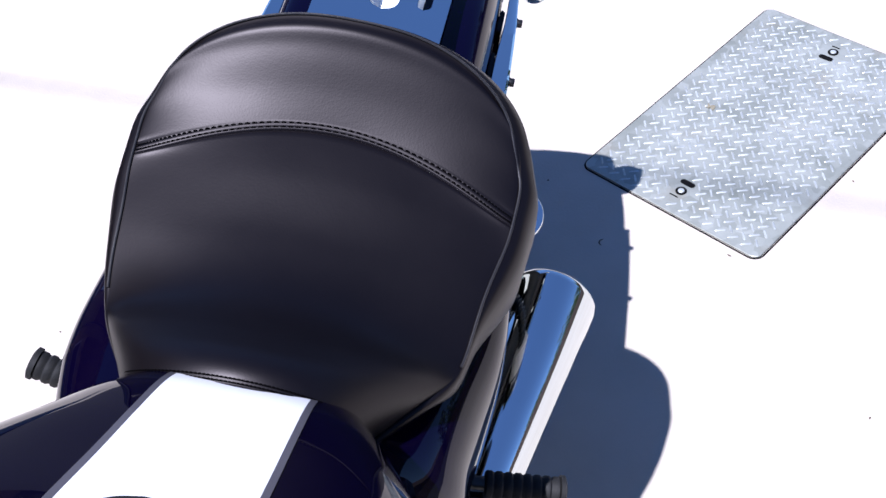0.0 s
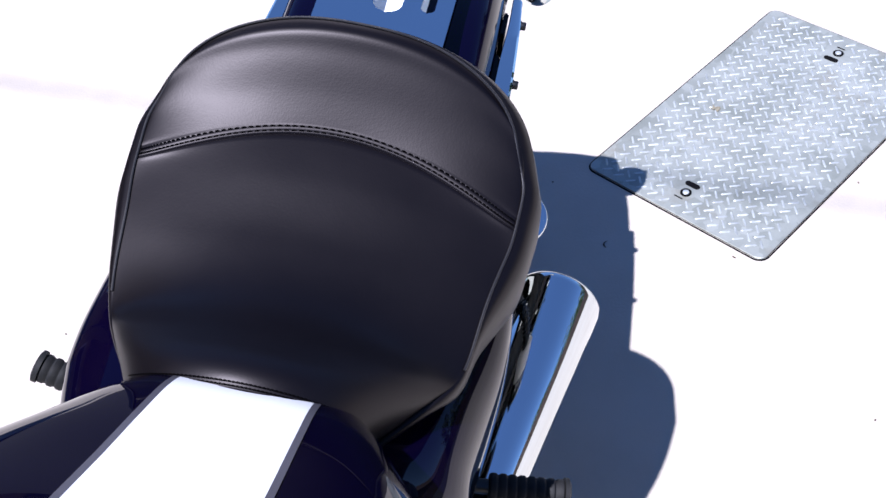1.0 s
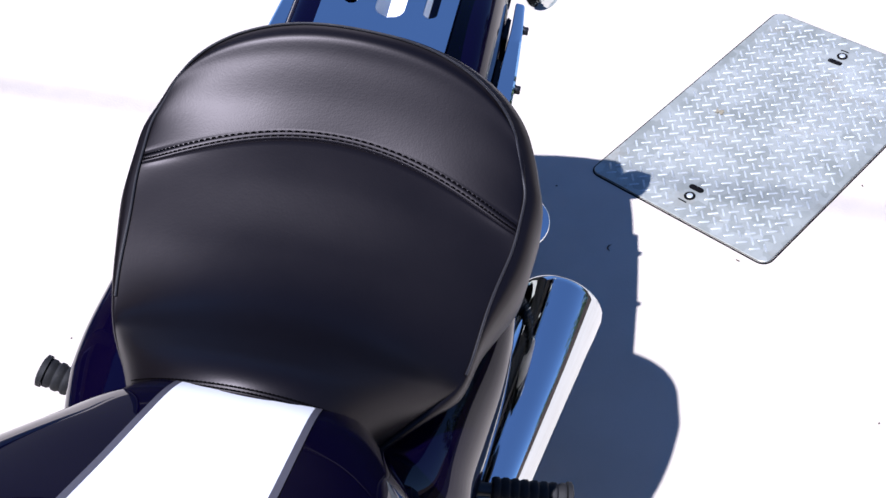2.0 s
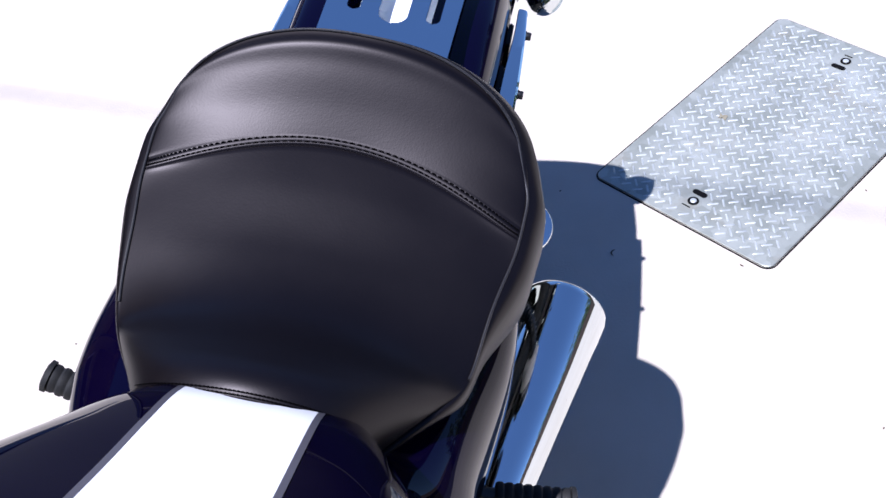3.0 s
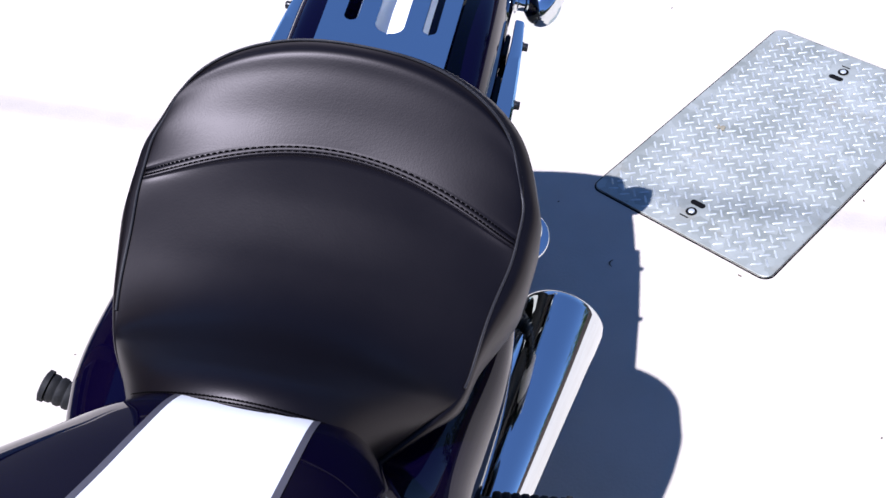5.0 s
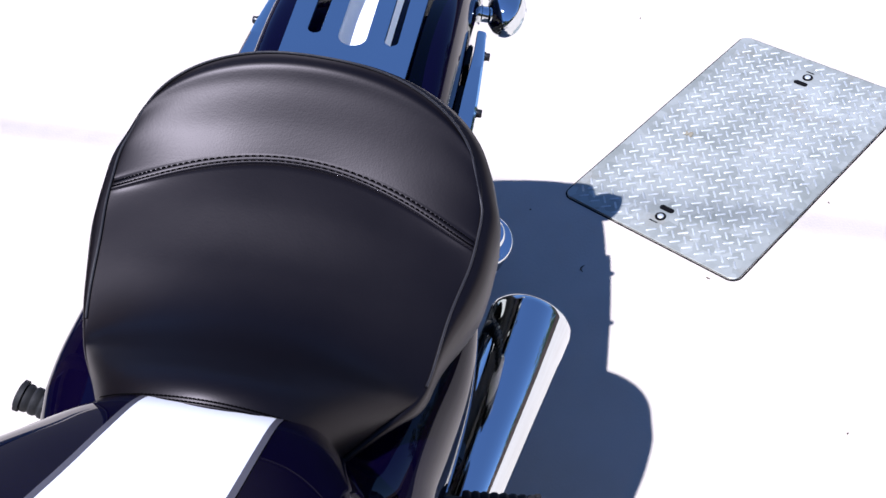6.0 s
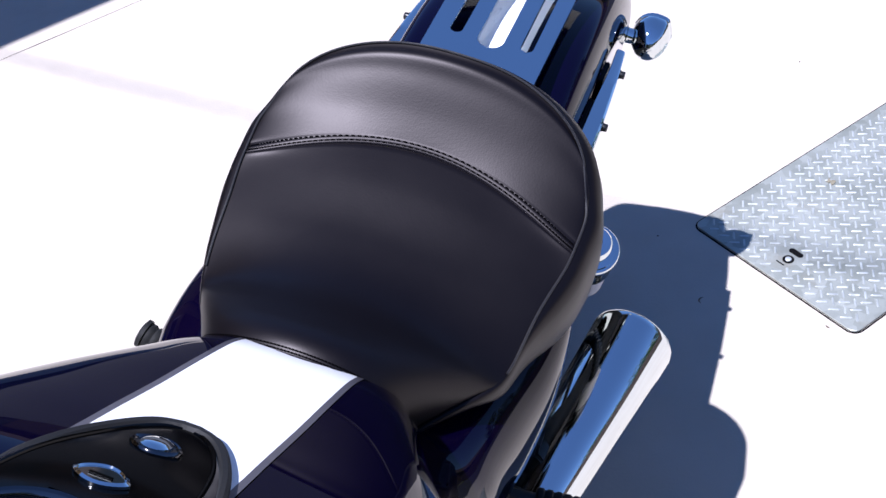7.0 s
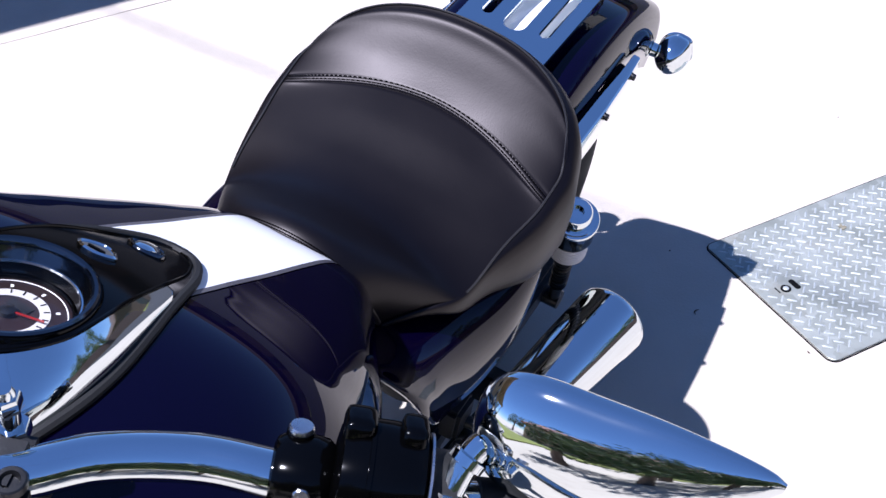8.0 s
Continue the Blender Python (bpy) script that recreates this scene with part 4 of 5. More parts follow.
def handlebar():
    root = new("handlebar")
    root.parent = bike
    tagged(root, "chrome handlebar with controls and mirrors")
    for side in (1, -1):
        pts = catmull([(side * x, y, z) for x, y, z in ((0.0, -0.440, 1.054), (0.078, -0.440, 1.056), (0.124, -0.407, 1.059), (0.157, -0.371, 1.060), (0.203, -0.340, 1.060), (0.251, -0.321, 1.059), (0.314, -0.288, 1.048), (0.424, -0.220, 1.030))], 70)
        part("bar", tube([tuple(p) for p in pts], 0.0150, 24), CHROME, root, "chrome bar")
        # clamp
        m = pose(side * 0.117, -0.409, 1.045, 0, 0, side * 20)
        part("clamp", block((0.046, 0.050, 0.056), m, 0.010, segments=4), SATIN_BLACK, root, "black bar clamp")
        for dx, dy in ((0.014, -0.012), (-0.014, -0.012)):
            part("clamp_bolt", lathe([(0.0095, 0.024), (0.0095, 0.0295), (0.0085, 0.0305), (0.0060, 0.0305), (0.0050, 0.0285), (0.0045, 0.0262)], m @ Matrix.Translation((side * dx, dy, 0)), 20), SATIN_BLACK, root, "socket head bolt")
        st = Matrix.Translation((side * 0.104, -0.384, 1.035))
        part("clamp_stud", lathe([(0.0062, 0.0), (0.0062, 0.062), (0.0045, 0.066)], st, 16), CHROME, root)
        part("stud_nut", lathe([(0.0100, 0.020), (0.0110, 0.022), (0.0110, 0.030), (0.0100, 0.032)], st, 6), CHROME, root, "chrome hex nut")
        part("stud_nut", lathe([(0.0085, 0.048), (0.0092, 0.050), (0.0092, 0.057), (0.0080, 0.060)], st, 6), CHROME, root, "chrome hex nut")
        # switch housing
        a, b = Vector((side * 0.252, -0.318, 1.058)), Vector((side * 0.345, -0.272, 1.050))
        x = (b - a).normalized()
        up = Vector((0, 0, 1)) - x * x.z
        up.normalize()
        m = Matrix.Translation(a) @ Matrix((x, up.cross(x), up)).transposed().to_4x4()
        body = [(0.026, 0.021, 0.024), (0.0272, 0.0275, 0.0310), (0.0295, 0.0310, 0.0365), (0.0380, 0.0325, 0.0390), (0.0560, 0.0330, 0.0395), (0.0720, 0.0325, 0.0385), (0.0780, 0.0305, 0.0365), (0.0805, 0.0265, 0.0320), (0.0810, 0.019, 0.024)]
        part("switch_housing", shell(m @ Matrix.Translation((0, 0, 0.004)), body, 2.7), GLOSS_BLACK, root, "gloss black switch housing")
        part("cable_collar", shell(m, [(-0.010, 0.015, 0.016), (-0.0085, 0.0195, 0.0205), (-0.004, 0.0222, 0.0232), (0.014, 0.0232, 0.0245), (0.022, 0.0222, 0.0232), (0.0262, 0.019, 0.020)], 2.5), GLOSS_BLACK, root, "gloss black cable collar")
        sc = m @ Matrix.Translation((0.004, 0.012, 0.009)) @ Matrix.Rotation(radians(-18), 4, "X")
        part("collar_stub", lathe([(0.0084, 0.0), (0.0084, 0.0135), (0.0080, 0.0145)], sc, 20), GLOSS_BLACK, root)
        part("collar_screw", lathe([(0.0076, 0.0140), (0.0078, 0.0160), (0.0068, 0.0178), (0.004, 0.0182)], sc, 20), STEEL, root, "silver screw cap")
        part("housing_band", shell(m @ Matrix.Translation((0, 0, 0.004)), [(0.0440, 0.0318, 0.0380), (0.0444, 0.0336, 0.0402), (0.0470, 0.0337, 0.0403), (0.0474, 0.0318, 0.0380)], 2.7), GLOSS_BLACK, root)
        for kx, kw in ((0.037, 0.020), (0.0690, 0.017)):
            k = m @ Matrix.Translation((kx, 0.014, 0.038)) @ Matrix.Rotation(radians(-20), 4, "X") @ Matrix.Rotation(radians(-90), 4, "Y")
            part("switch_knob", shell(k, [(-0.008, 0.0120, kw * 0.50), (0.004, 0.0122, kw * 0.50), (0.0080, 0.0112, kw * 0.46), (0.0098, 0.0088, kw * 0.36), (0.0103, 0.005, kw * 0.20)], 4.0, 28), GLOSS_BLACK, root, "raised switch")
        part("housing_seam", shell(m @ Matrix.Translation((0, 0, 0.004)), [(0.0807, 0.0300, 0.0355), (0.0822, 0.0300, 0.0355)], 2.7), STEEL, root, "thin bright seam")
        part("grip_flange", shell(m, [(0.0820, 0.022, 0.023), (0.0835, 0.028, 0.030), (0.0985, 0.028, 0.030), (0.1000, 0.021, 0.022)], 2.0), RUBBER, root, "black rubber flange")
        for dx, ry in ((0.010, 0.0225), (0.056, 0.0315)):
            part("screw", lathe([(0.0052, -0.002), (0.0052, 0.0012), (0.0045, 0.0020), (0.0022, 0.0020), (0.0018, 0.0010)], m @ Matrix.Translation((dx, -ry * 0.93, ry * 0.52)) @ Matrix.Rotation(radians(68), 4, "X"), 16), STEEL, root)
        # grip
        g = [Vector(p) for p in pts if abs(p[0]) > 0.348]
        part("grip", tube(g, 0.0175, 16), RUBBER, root, "black rubber grip")
        # lever
        lev = catmull([(side * 0.340, -0.325, 1.045), (side * 0.375, -0.335, 1.035), (side * 0.430, -0.305, 1.020), (side * 0.500, -0.250, 1.005)], 24)
        part("lever", tube([tuple(p) for p in lev], [0.0085 - 0.002 * k / 23 for k in range(24)], 10), CHROME, root, "chrome lever")
        part("lever_perch", block((0.034, 0.045, 0.028), Matrix.Translation((side * 0.345, -0.302, 1.046)), 0.009, segments=3), CHROME, root, "chrome lever perch")
        # mirror: arm and long shell
        arm = catmull([(side * 0.345, -0.295, 1.050), (side * 0.342, -0.280, 1.072), (side * 0.346, -0.258, 1.092), (side * 0.362, -0.244, 1.099)], 16)
        part("mirror", tube([tuple(p) for p in arm], 0.0085, 14), CHROME, root, "chrome teardrop mirror")
        for k, r in ((1, 0.0150), (4, 0.0125), (8, 0.0115), (12, 0.0120)):
            part("arm_collar", lathe([(r - 0.003, -0.004), (r, -0.003), (r, 0.003), (r - 0.003, 0.004)], along(arm[k], arm[k + 1]), 6 if k == 1 else 20), CHROME, root)
        for dx, dy, dz in ((-0.006, -0.022, 0.012), (0.016, -0.020, 0.008)):
            part("perch_bolt", lathe([(0.0068, 0.0), (0.0068, 0.006), (0.0060, 0.0075), (0.0040, 0.0075), (0.0036, 0.0055)], Matrix.Translation((side * (0.345 + dx), -0.302 + dy, 1.050 + dz)) @ Matrix.Rotation(radians(35), 4, "X"), 18), STEEL, root, "socket head bolt")
        rows = []
        for u, top, w in catmull([(0, 1.108, 0.006), (0.02, 1.122, 0.024), (0.08, 1.138, 0.041), (0.20, 1.1475, 0.051), (0.40, 1.1525, 0.052), (0.60, 1.157, 0.045), (0.80, 1.159, 0.031), (0.94, 1.158, 0.014), (1.0, 1.154, 0.004)], 44):
            cen = Vector((side * (0.333 + 0.172 * u), -0.236 + 0.006 * u, top - w))
            ring = []
            for v in np.linspace(0, 2 * math.pi, 28, endpoint=False):
                deep = 0.62 * w if math.cos(v) < 0 else 0.20 * w
                ring.append(cen + Vector((0, math.cos(v) * deep, math.sin(v) * w)))
            rows.append(ring)
        bm = bmesh.new()
        add_grid(bm, rows, True, True)
        part("mirror_shell", bm, CHROME, root, "polished chrome shell")
    part("riser", block((0.26, 0.045, 0.035), Matrix.Translation((0, -0.415, 0.992)), 0.01), SATIN_BLACK, root)


handlebar()


# ---- wheels, frame, engine, fork, stand ----
def wheel(name, c, outer, tyre, rim_r):
    root = new(name)
    root.parent = bike
    tagged(root, "black tyre on a cast wheel")
    m = Matrix.Translation(c) @ Matrix.Rotation(radians(90), 4, "Y")
    prof = []
    for a in np.linspace(-150, 150, 22):
        prof.append((outer - tyre * 0.5 + tyre * 0.5 * math.cos(radians(a)), tyre * 0.5 * math.sin(radians(a))))
    bm = bmesh.new()
    rows = [[m @ Vector((r * math.cos(t), r * math.sin(t), z)) for t in np.linspace(0, 2 * math.pi, 64, endpoint=False)] for r, z in prof]
    add_grid(bm, rows, True)
    part("tyre", bm, RUBBER, root, "black rubber tyre")
    w = tyre * 0.36
    bm = bmesh.new()
    rows = [[m @ Vector((r * math.cos(t), r * math.sin(t), z)) for t in np.linspace(0, 2 * math.pi, 64, endpoint=False)] for r, z in ((rim_r, -w), (rim_r - 0.02, -w), (rim_r - 0.03, 0), (rim_r - 0.02, w), (rim_r, w), (rim_r - 0.008, 0), (rim_r, -w))]
    add_grid(bm, rows, True)
    part("rim", bm, CHROME, root, "bright rim")
    for k in range(5):
        a = 2 * math.pi * k / 5
        part("spoke", tube([m @ Vector((0.03 * math.cos(a), 0.03 * math.sin(a), 0)), m @ Vector(((rim_r - 0.015) * math.cos(a), (rim_r - 0.015) * math.sin(a), 0))], 0.014, 10), SATIN_BLACK, root)
    part("hub", lathe([(0.045, -w * 1.2), (0.05, 0), (0.045, w * 1.2)], m, 24), SATIN_BLACK, root)


wheel("rear_wheel", (0, 0.660, 0.3324), 0.330, 0.180, 0.215)
wheel("front_wheel", (0, -0.90, 0.3266), 0.325, 0.120, 0.24)


def chassis():
    fr = new("frame")
    fr.parent = bike
    tagged(fr, "black steel frame")
    for s in (1, -1):
        part("rail", tube([tuple(p) for p in catmull([(s * 0.05, -0.56, 0.80), (s * 0.07, -0.42, 0.50), (s * 0.12, -0.36, 0.25), (s * 0.13, -0.05, 0.20), (s * 0.13, 0.24, 0.26), (s * 0.12, 0.30, 0.45), (s * 0.11, 0.34, 0.60)], 40)], 0.018, 12), SATIN_BLACK, fr)
        part("seat_rail", tube([tuple(p) for p in catmull([(s * 0.06, -0.10, 0.64), (s * 0.10, 0.15, 0.62), (s * 0.125, 0.35, 0.63), (s * 0.128, 0.60, 0.64)], 20)], 0.015, 10), SATIN_BLACK, fr)
        part("swing_arm", block((0.035, 0.50, 0.055), Matrix.Translation((s * 0.135, 0.42, 0.325)), 0.01), SATIN_BLACK, fr)
        part("fork_leg", tube([(s * 0.105, -0.90, 0.32), (s * 0.105, -0.60, 0.96)], 0.026, 16), CHROME, fr)
    part("axle", tube([(-0.16, 0.660, 0.3324), (0.16, 0.660, 0.3324)], 0.012, 12), STEEL, fr)
    part("front_axle", tube([(-0.12, -0.90, 0.3235), (0.12, -0.90, 0.3235)], 0.010, 12), STEEL, fr)
    part("yoke", block((0.27, 0.07, 0.035), pose(0, -0.605, 0.955, -25), 0.012), SATIN_BLACK, fr)
    part("yoke", block((0.27, 0.07, 0.035), pose(0, -0.665, 0.825, -25), 0.012), SATIN_BLACK, fr)
    part("neck", tube([(0, -0.44, 0.985), (0, -0.60, 0.965)], 0.028, 14), SATIN_BLACK, fr)
    part("inner_panel", block((0.19, 0.36, 0.16), Matrix.Translation((0, 0.20, 0.565)), 0.03, segments=3), SATIN_BLACK, fr, "black inner panel")
    part("side_stand", tube([(0.13, 0.02, 0.20), (0.20, 0.01, 0.12), (0.255, -0.01, 0.068)], 0.011, 12), SATIN_BLACK, fr, "black side stand")
    part("stand_foot", block((0.05, 0.045, 0.010), pose(0.272, -0.012, 0.069, 0, -13, 0), 0.004), SATIN_BLACK, fr)
    en = new("engine")
    en.parent = bike
    tagged(en, "black and chrome engine")
    part("crankcase", block((0.30, 0.46, 0.26), Matrix.Translation((0, -0.10, 0.36)), 0.06, segments=4), SATIN_BLACK, en)
    for s in (1, -1):
        part("side_cover", lathe([(0.12, 0), (0.118, 0.02), (0.10, 0.035), (0.05, 0.042), (0.004, 0.044)], along((s * 0.148, -0.02, 0.37), (s * 0.3, -0.02, 0.37)), 40), CHROME, en, "polished engine cover")
        part("side_cover", lathe([(0.075, 0), (0.073, 0.018), (0.05, 0.03), (0.004, 0.033)], along((s * 0.148, -0.22, 0.37), (s * 0.3, -0.22, 0.37)), 36), CHROME, en, "polished engine cover")
    part("cylinder", block((0.26, 0.24, 0.16), pose(0, -0.23, 0.54, 8), 0.03, segments=3), SATIN_BLACK, en, "finned cylinder block")
    for k in range(6):
        part("fin", block((0.30, 0.27, 0.006), pose(0, -0.228 - 0.003 * k, 0.48 + 0.022 * k, 8), 0.002, segments=1), STEEL, en)
    part("cylinder_head", block((0.30, 0.25, 0.05), pose(0, -0.245, 0.630, 8), 0.02, segments=3), CHROME, en, "chrome cylinder head cover")
    for s in (1, -1):
        part("hose", tube([tuple(p) for p in catmull([(s * 0.10, 0.02, 0.60), (s * 0.135, 0.05, 0.56), (s * 0.145, 0.075, 0.48), (s * 0.12, 0.08, 0.40)], 16)], 0.012, 12), SATIN_BLACK, en, "dark metal pipe")
        part("hose_end", lathe([(0.014, 0), (0.019, 0.006), (0.019, 0.03), (0.014, 0.036)], along((s * 0.14, 0.062, 0.535), (s * 0.147, 0.08, 0.45)), 16), STEEL, en)


chassis()


# ---- things on the paving ----
def litter(x, y, ln, turn, bent):
    pts = [(x + math.cos(turn) * ln * (k - 3) / 6 - math.sin(turn) * bent * ln * (1 - ((k - 3) / 3) ** 2), y + math.sin(turn) * ln * (k - 3) / 6 + math.cos(turn) * bent * ln * (1 - ((k - 3) / 3) ** 2), 0.0012 + 0.0004 * (k % 2)) for k in range(7)]
    ob = part("leaf_scrap", tube(pts, [0.0003, 0.0008, 0.0011, 0.0012, 0.0011, 0.0008, 0.0003], 6), LITTER)
    tagged(ob, "small dry curled scrap on the concrete", "litter", "scraps on the paving")


for x, y, ln, turn, bent in ((0.343, 0.867, 0.016, 1.3, 0.35), (0.258, 1.035, 0.004, 0.3, 0.1), (0.704, 0.47, 0.004, 0.8, 0.1), (0.555, 0.815, 0.008, 2.4, 0.1), (0.90, 0.30, 0.003, 0.5, 0.1),
                             (0.545, 1.62, 0.004, 0.9, 0.2), (-0.62, 0.75, 0.003, 0.4, 0.1), (-0.50, 0.42, 0.003, 0.2, 0.1), (0.80, 0.97, 0.005, 1.9, 0.1)):
    litter(x, y, ln, turn, bent)


def joint(a, b, width, name):
    """A narrow dark joint in the paving, uneven along its way."""
    a, b = Vector((*a, 0)), Vector((*b, 0))
    way = (b - a)
    side = Vector((-way.y, way.x, 0)).normalized()
    n = 160
    rows = []
    for k in range(n):
        p = a + way * k / (n - 1)
        w = width * (0.35 + 1.1 * abs(noise.noise(p * 6.0)))
        o = side * noise.noise(p * 3.0 + Vector((5, 0, 0))) * 0.003
        rows.append([p + o - side * w + Vector((0, 0, 0.0004)), p + o + Vector((0, 0, 0.0009)), p + o + side * w + Vector((0, 0, 0.0004))])
    bm = bmesh.new()
    add_grid(bm, rows)
    tagged(part(name, bm, VOID, None), "thin dark joint in the concrete", "paving joint", kind="structure")


joint((-3.2, -0.03), (1.4, 4.55), 0.0016, "paving_joint")


# ---- overhead cable, whose soft shadow crosses the paving ----
def overhead_cable():
    high = 6.2
    foot = Vector((-0.10, 1.215, 0)) + Vector((SUN_WAY.x, SUN_WAY.y, 0)) / SUN_WAY.z * high
    way = Vector((0.947, -0.322, 0)).normalized()
    ends = [foot - way * 13, foot + way * 13]
    root = thing("overhead_cable", Matrix(), "black overhead service cable between two poles", "cable")
    pts = [ends[0].lerp(ends[1], k / 40) + Vector((0, 0, high + 0.35 * (2 * k / 40 - 1) ** 2)) for k in range(41)]
    part("strand", tube(pts, 0.0052, 8), CABLE, root)
    for e in ends:
        p = thing("utility_pole", Matrix.Translation(e), "weathered timber utility pole", "pole", "utility poles")
        part("post", lathe([(0.14, 0), (0.135, 2), (0.12, 5), (0.11, 7.4), (0.08, 7.45)], None, 18), TIMBER, p)
        part("cross_arm", block((0.10, 1.6, 0.12), Matrix.Translation((0, 0, high + 0.42)), 0.01), TIMBER, p)


overhead_cable()


# ---- surroundings out of view: mirrored in the chrome, or added for shade and dark reflections ----
def canopy():
    """Flat porch roof on posts before a tan wall, beside the bike; unseen, added to shade the paving."""
    high = 3.0
    c = Vector((-1.56, 1.69, 0)) + Vector((SUN_WAY.x, SUN_WAY.y, 0)) / SUN_WAY.z * high
    m = Matrix.Translation(c) @ Matrix.Rotation(radians(45.5), 4, "Z")        # x along the edge, y away from the bike
    root = thing("shade_porch", m, "unseen tan stucco building whose flat porch roof on posts casts shade", "building")
    part("porch_roof", block((9, 3.2, 0.22), Matrix.Translation((-3.8, 1.6, high + 0.11)), 0.02), TIMBER, root, "timber porch roof")
    part("wall", block((9, 0.25, 3.9), Matrix.Translation((-3.8, 3.35, 1.95)), 0.01), STUCCO, root, "tan stucco wall")
    for x in (-8.1, -5.2, -2.3, 0.5):
        part("post", block((0.14, 0.14, high), Matrix.Translation((x, 0.25, high / 2)), 0.01), TIMBER, root)
    for x in (-6.6, -3.8, -1.0):
        w = part("window", block((1.3, 0.08, 1.2), Matrix.Translation((x, 3.20, 1.6)), 0.005), TRIM, root, "white framed window")
        part("pane", block((1.12, 0.02, 1.02), Matrix.Translation((x, 3.15, 1.6)), 0.0), GLAZING, w)


canopy()


def house():
    m = pose(4.5, -10.4, 0, 0, 0, 8)
    root = thing("house", m, "low tan house with a red-brown roof", "house")
    part("wall", block((17, 6, 2.9), Matrix.Translation((0, 0, 1.45)), 0.01), STUCCO, root)
    bm = bmesh.new()
    add_grid(bm, [[(x, y, z) for y, z in ((-3.6, 2.8), (0, 4.6), (3.6, 2.8), (3.6, 2.65), (-3.6, 2.65))] for x in (-9, 9)], True, True)
    part("roof", bm, ROOFING, root, "red-brown pitched roof", smooth=False)
    for x in (-6.5, -2.5, 2.0, 6.5):
        w = part("window", block((1.8, 0.10, 1.3), Matrix.Translation((x, 3.02, 1.6)), 0.005), TRIM, root)
        for s in (-1, 1):
            part("pane", block((0.80, 0.03, 1.14), Matrix.Translation((x + s * 0.43, 3.07, 1.6)), 0.0), GLAZING, w)
    part("door", block((1.0, 0.10, 2.1), Matrix.Translation((4.2, 3.02, 1.05)), 0.01), TIMBER, root)


house()


def tree(rnd):
    root = thing("tree", Matrix(), "broad green shade tree", "tree", "trees round the lot")
    trunk = tube([(0, 0, 0), (0.05, 0.03, 0.9), (0.0, 0.08, 1.8), (0.08, 0.05, 2.8)], [0.20, 0.16, 0.13, 0.08], 10)
    for k in range(6):
        a = k * 1.05 + rnd.uniform(-0.2, 0.2)
        r = rnd.uniform(0.9, 1.5)
        tube([(0.03, 0.06, 1.7 + 0.12 * k), (math.cos(a) * r * 0.5, math.sin(a) * r * 0.5, 2.4 + 0.1 * k), (math.cos(a) * r, math.sin(a) * r, 3.0 + 0.2 * k)], [0.07, 0.045, 0.02], 7, True, trunk)
    part("trunk", trunk, BARK, root)
    verts, faces = [], []
    clumps = [(Vector((rnd.uniform(-1.5, 1.5), rnd.uniform(-1.5, 1.5), rnd.uniform(2.0, 4.4))), rnd.uniform(0.4, 0.9)) for _ in range(26)]
    for c, r in clumps:
        for _ in range(90):
            d = Vector((rnd.gauss(0, 1), rnd.gauss(0, 1), rnd.gauss(0, 1))).normalized() * r * rnd.uniform(0.5, 1.05)
            p = c + d
            u = Vector((rnd.gauss(0, 1), rnd.gauss(0, 1), rnd.gauss(0, 1))).normalized() * rnd.uniform(0.07, 0.13)
            v = u.cross(Vector((rnd.gauss(0, 1), rnd.gauss(0, 1), rnd.gauss(0, 1)))).normalized() * 0.07
            b = len(verts)
            verts += [p - u, p + v, p + u, p - v]
            faces.append((b, b + 1, b + 2, b + 3))
    tagged(link("crown", verts, faces, LEAVES, root, smooth=False), kind="stuff")
    return root


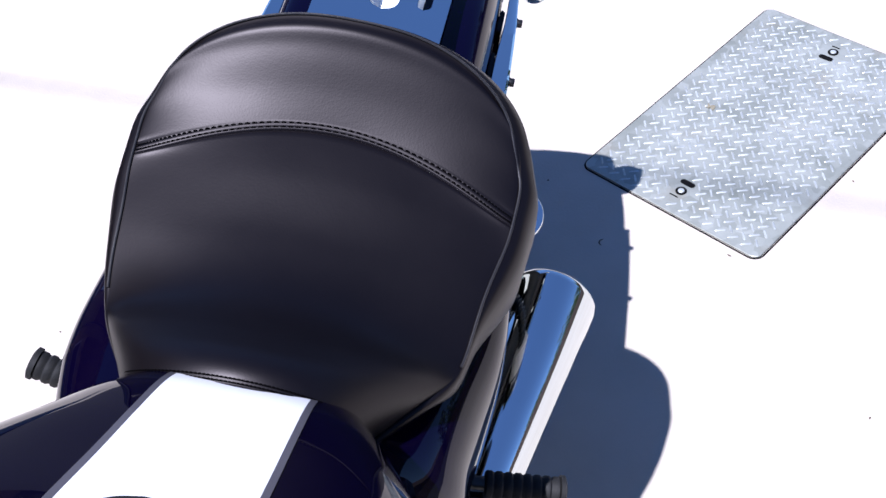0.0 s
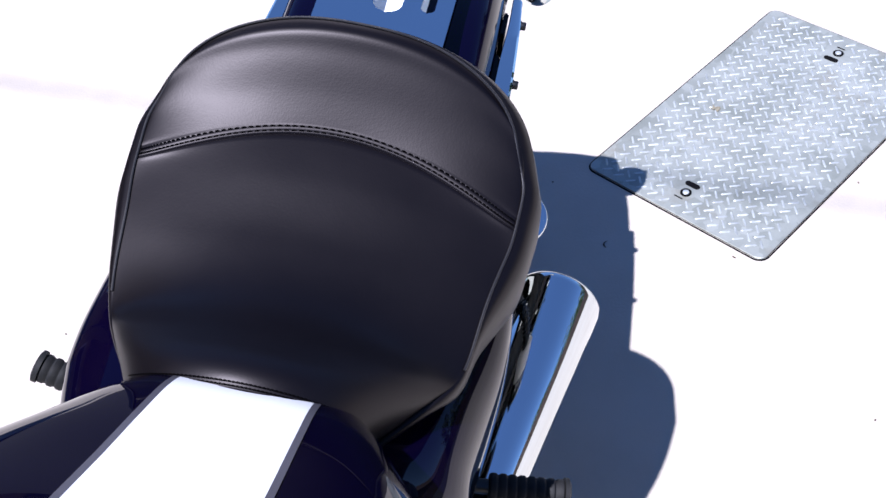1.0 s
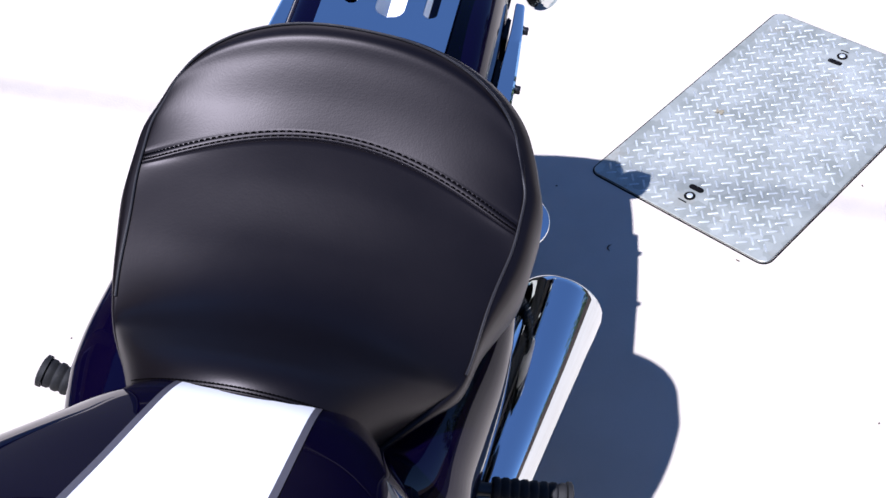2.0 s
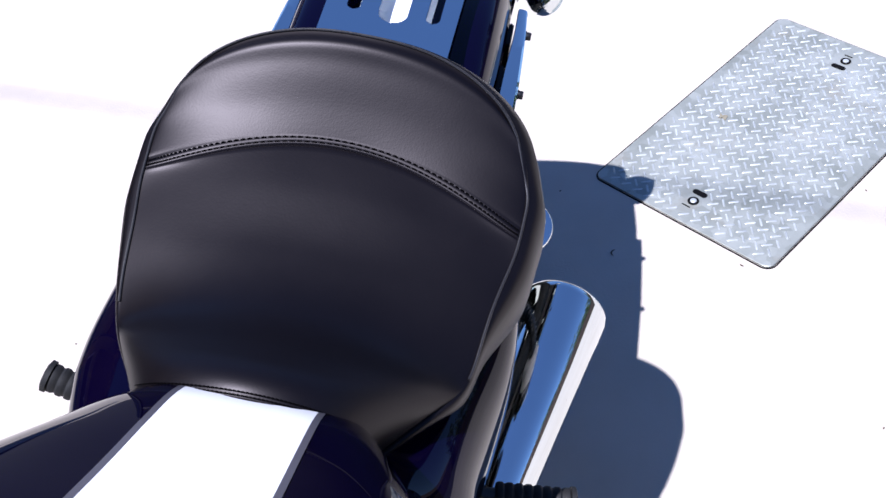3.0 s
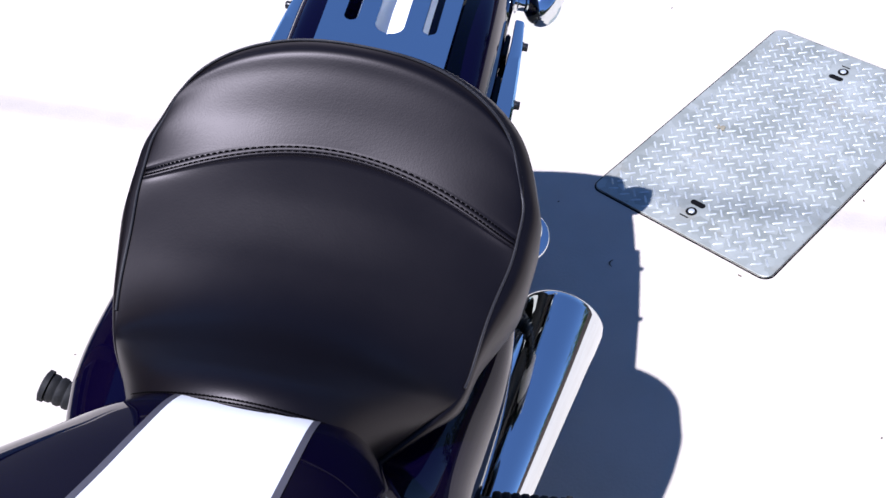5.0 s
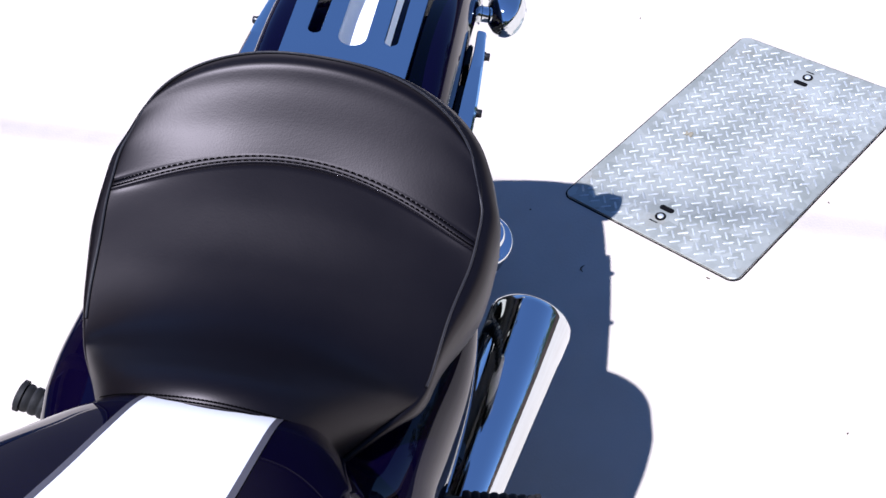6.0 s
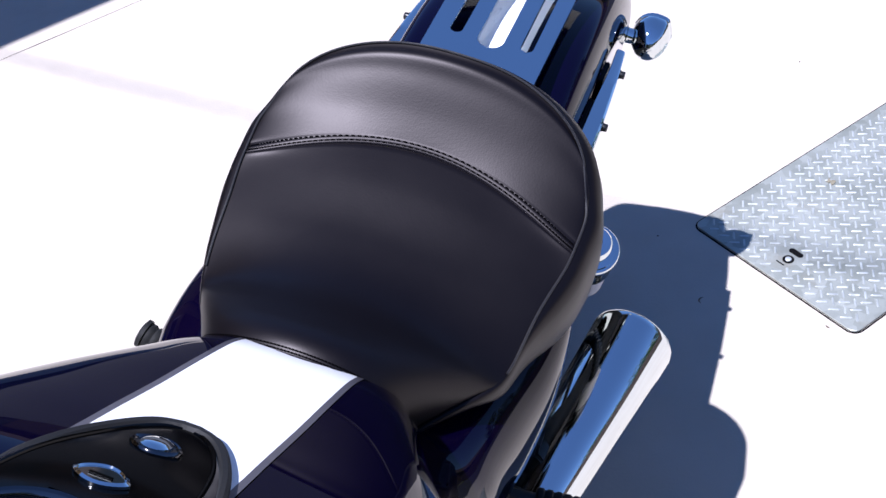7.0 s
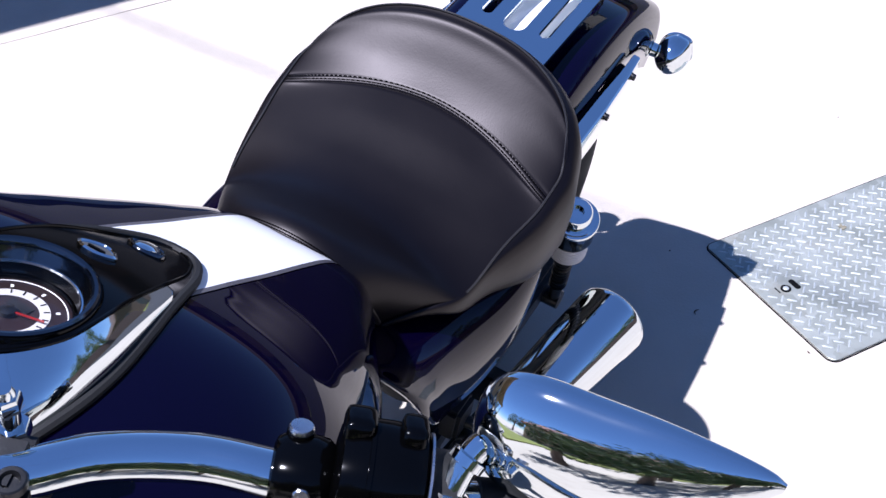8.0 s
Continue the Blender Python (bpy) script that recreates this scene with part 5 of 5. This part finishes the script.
oak = tree(random.Random(11))
# the four smallest are unseen, added to darken the mirror's low reflections
PLACES = [(19, -3, 1.1), (22, 3, 1.0), (20, 9, 1.2), (24, 15, 1.1), (15, 11.5, 1.2), (16, 6.5, 1.2), (0.5, -4.3, 0.50), (1.5, -3.7, 0.46), (2.5, -4.4, 0.55), (3.5, -3.8, 0.48), (4.8, -4.7, 0.55), (7, -5.0, 0.65), (-0.4, -2.8, 0.38), (0.35, -2.6, 0.40), (1.15, -2.8, 0.36), (1.9, -2.6, 0.38), (-14, 18, 1.2), (-22, -6, 1.2), (-7, -10, 0.9), (-20, 4, 1.0), (26, 6, 1.3)]
oak.matrix_basis = pose(*PLACES[0][:2], 0)
for k, (x, y, s) in enumerate(PLACES[1:]):
    t = copy_thing(oak, pose(x, y, 0, 0, 0, 50 * k))
    t.scale = (s, s, s)


def lawn(name, x0, y0, x1, y1):
    bm = block((x1 - x0, y1 - y0, 0.10), Matrix.Translation(((x0 + x1) / 2, (y0 + y1) / 2, 0.03)), 0.02)
    tagged(part(name, bm, GRASS), "short dry green lawn", "lawn", kind="structure")


def horizon_block():
    # unseen building, added to cover the bright horizon that the tank mirrors
    root = thing("horizon_block", pose(2, 54, 0, 0, 0, 4), "long low dark brown block, unseen, added to darken the mirrored horizon", "building")
    part("wall", block((120, 10, 6.5), Matrix.Translation((0, 0, 3.25)), 0.02), SIDING, root)
    bm = bmesh.new()
    add_grid(bm, [[(x, y, z) for y, z in ((-5.6, 6.4), (0, 9.0), (5.6, 6.4), (5.6, 6.2), (-5.6, 6.2))] for x in (-60.5, 60.5)], True, True)
    part("roof", bm, SIDING, root, smooth=False)
    for k in range(9):
        part("door", block((4.0, 0.12, 4.2), Matrix.Translation((-48 + 12 * k, -5.03, 2.1)), 0.02), GLAZING, root, "dark shutter")


horizon_block()
# unseen asphalt darkens the tank's low reflections; the strip serves its far flank
road = block((54, 120, 0.02), Matrix.Translation((-13.2, 63.9, -0.004)), 0.0)
block((39.6, 1.3, 0.02), Matrix.Translation((-20.4, 3.25, -0.004)), 0.0, road)
tagged(part("road", road, ASPHALT), "unseen dark asphalt, added to darken what the tank mirrors", "road", kind="structure")


def horizon_fence():
    # added out of view to thicken the dark line mirrored in the muffler
    root = thing("horizon_fence", pose(13.6, 6, 0), "tall dark brown board fence, unseen, added to darken the mirrored horizon", "fence")
    for k in range(20):
        y = -24 + 2.4 * k
        part("post", block((0.12, 0.12, 2.5), Matrix.Translation((0, y, 1.25)), 0.01), SIDING, root)
        part("panel", block((0.04, 2.28, 2.2), Matrix.Translation((0, y + 1.2, 1.22)), 0.005), SIDING, root)


horizon_fence()
lawn("lawn_east", 14, -14, 60, 60)
lawn("lawn_south", -1.5, -6.8, 12.5, -5.4)
lawn("lawn_west", -11, -6.8, -1.6, -2.6)
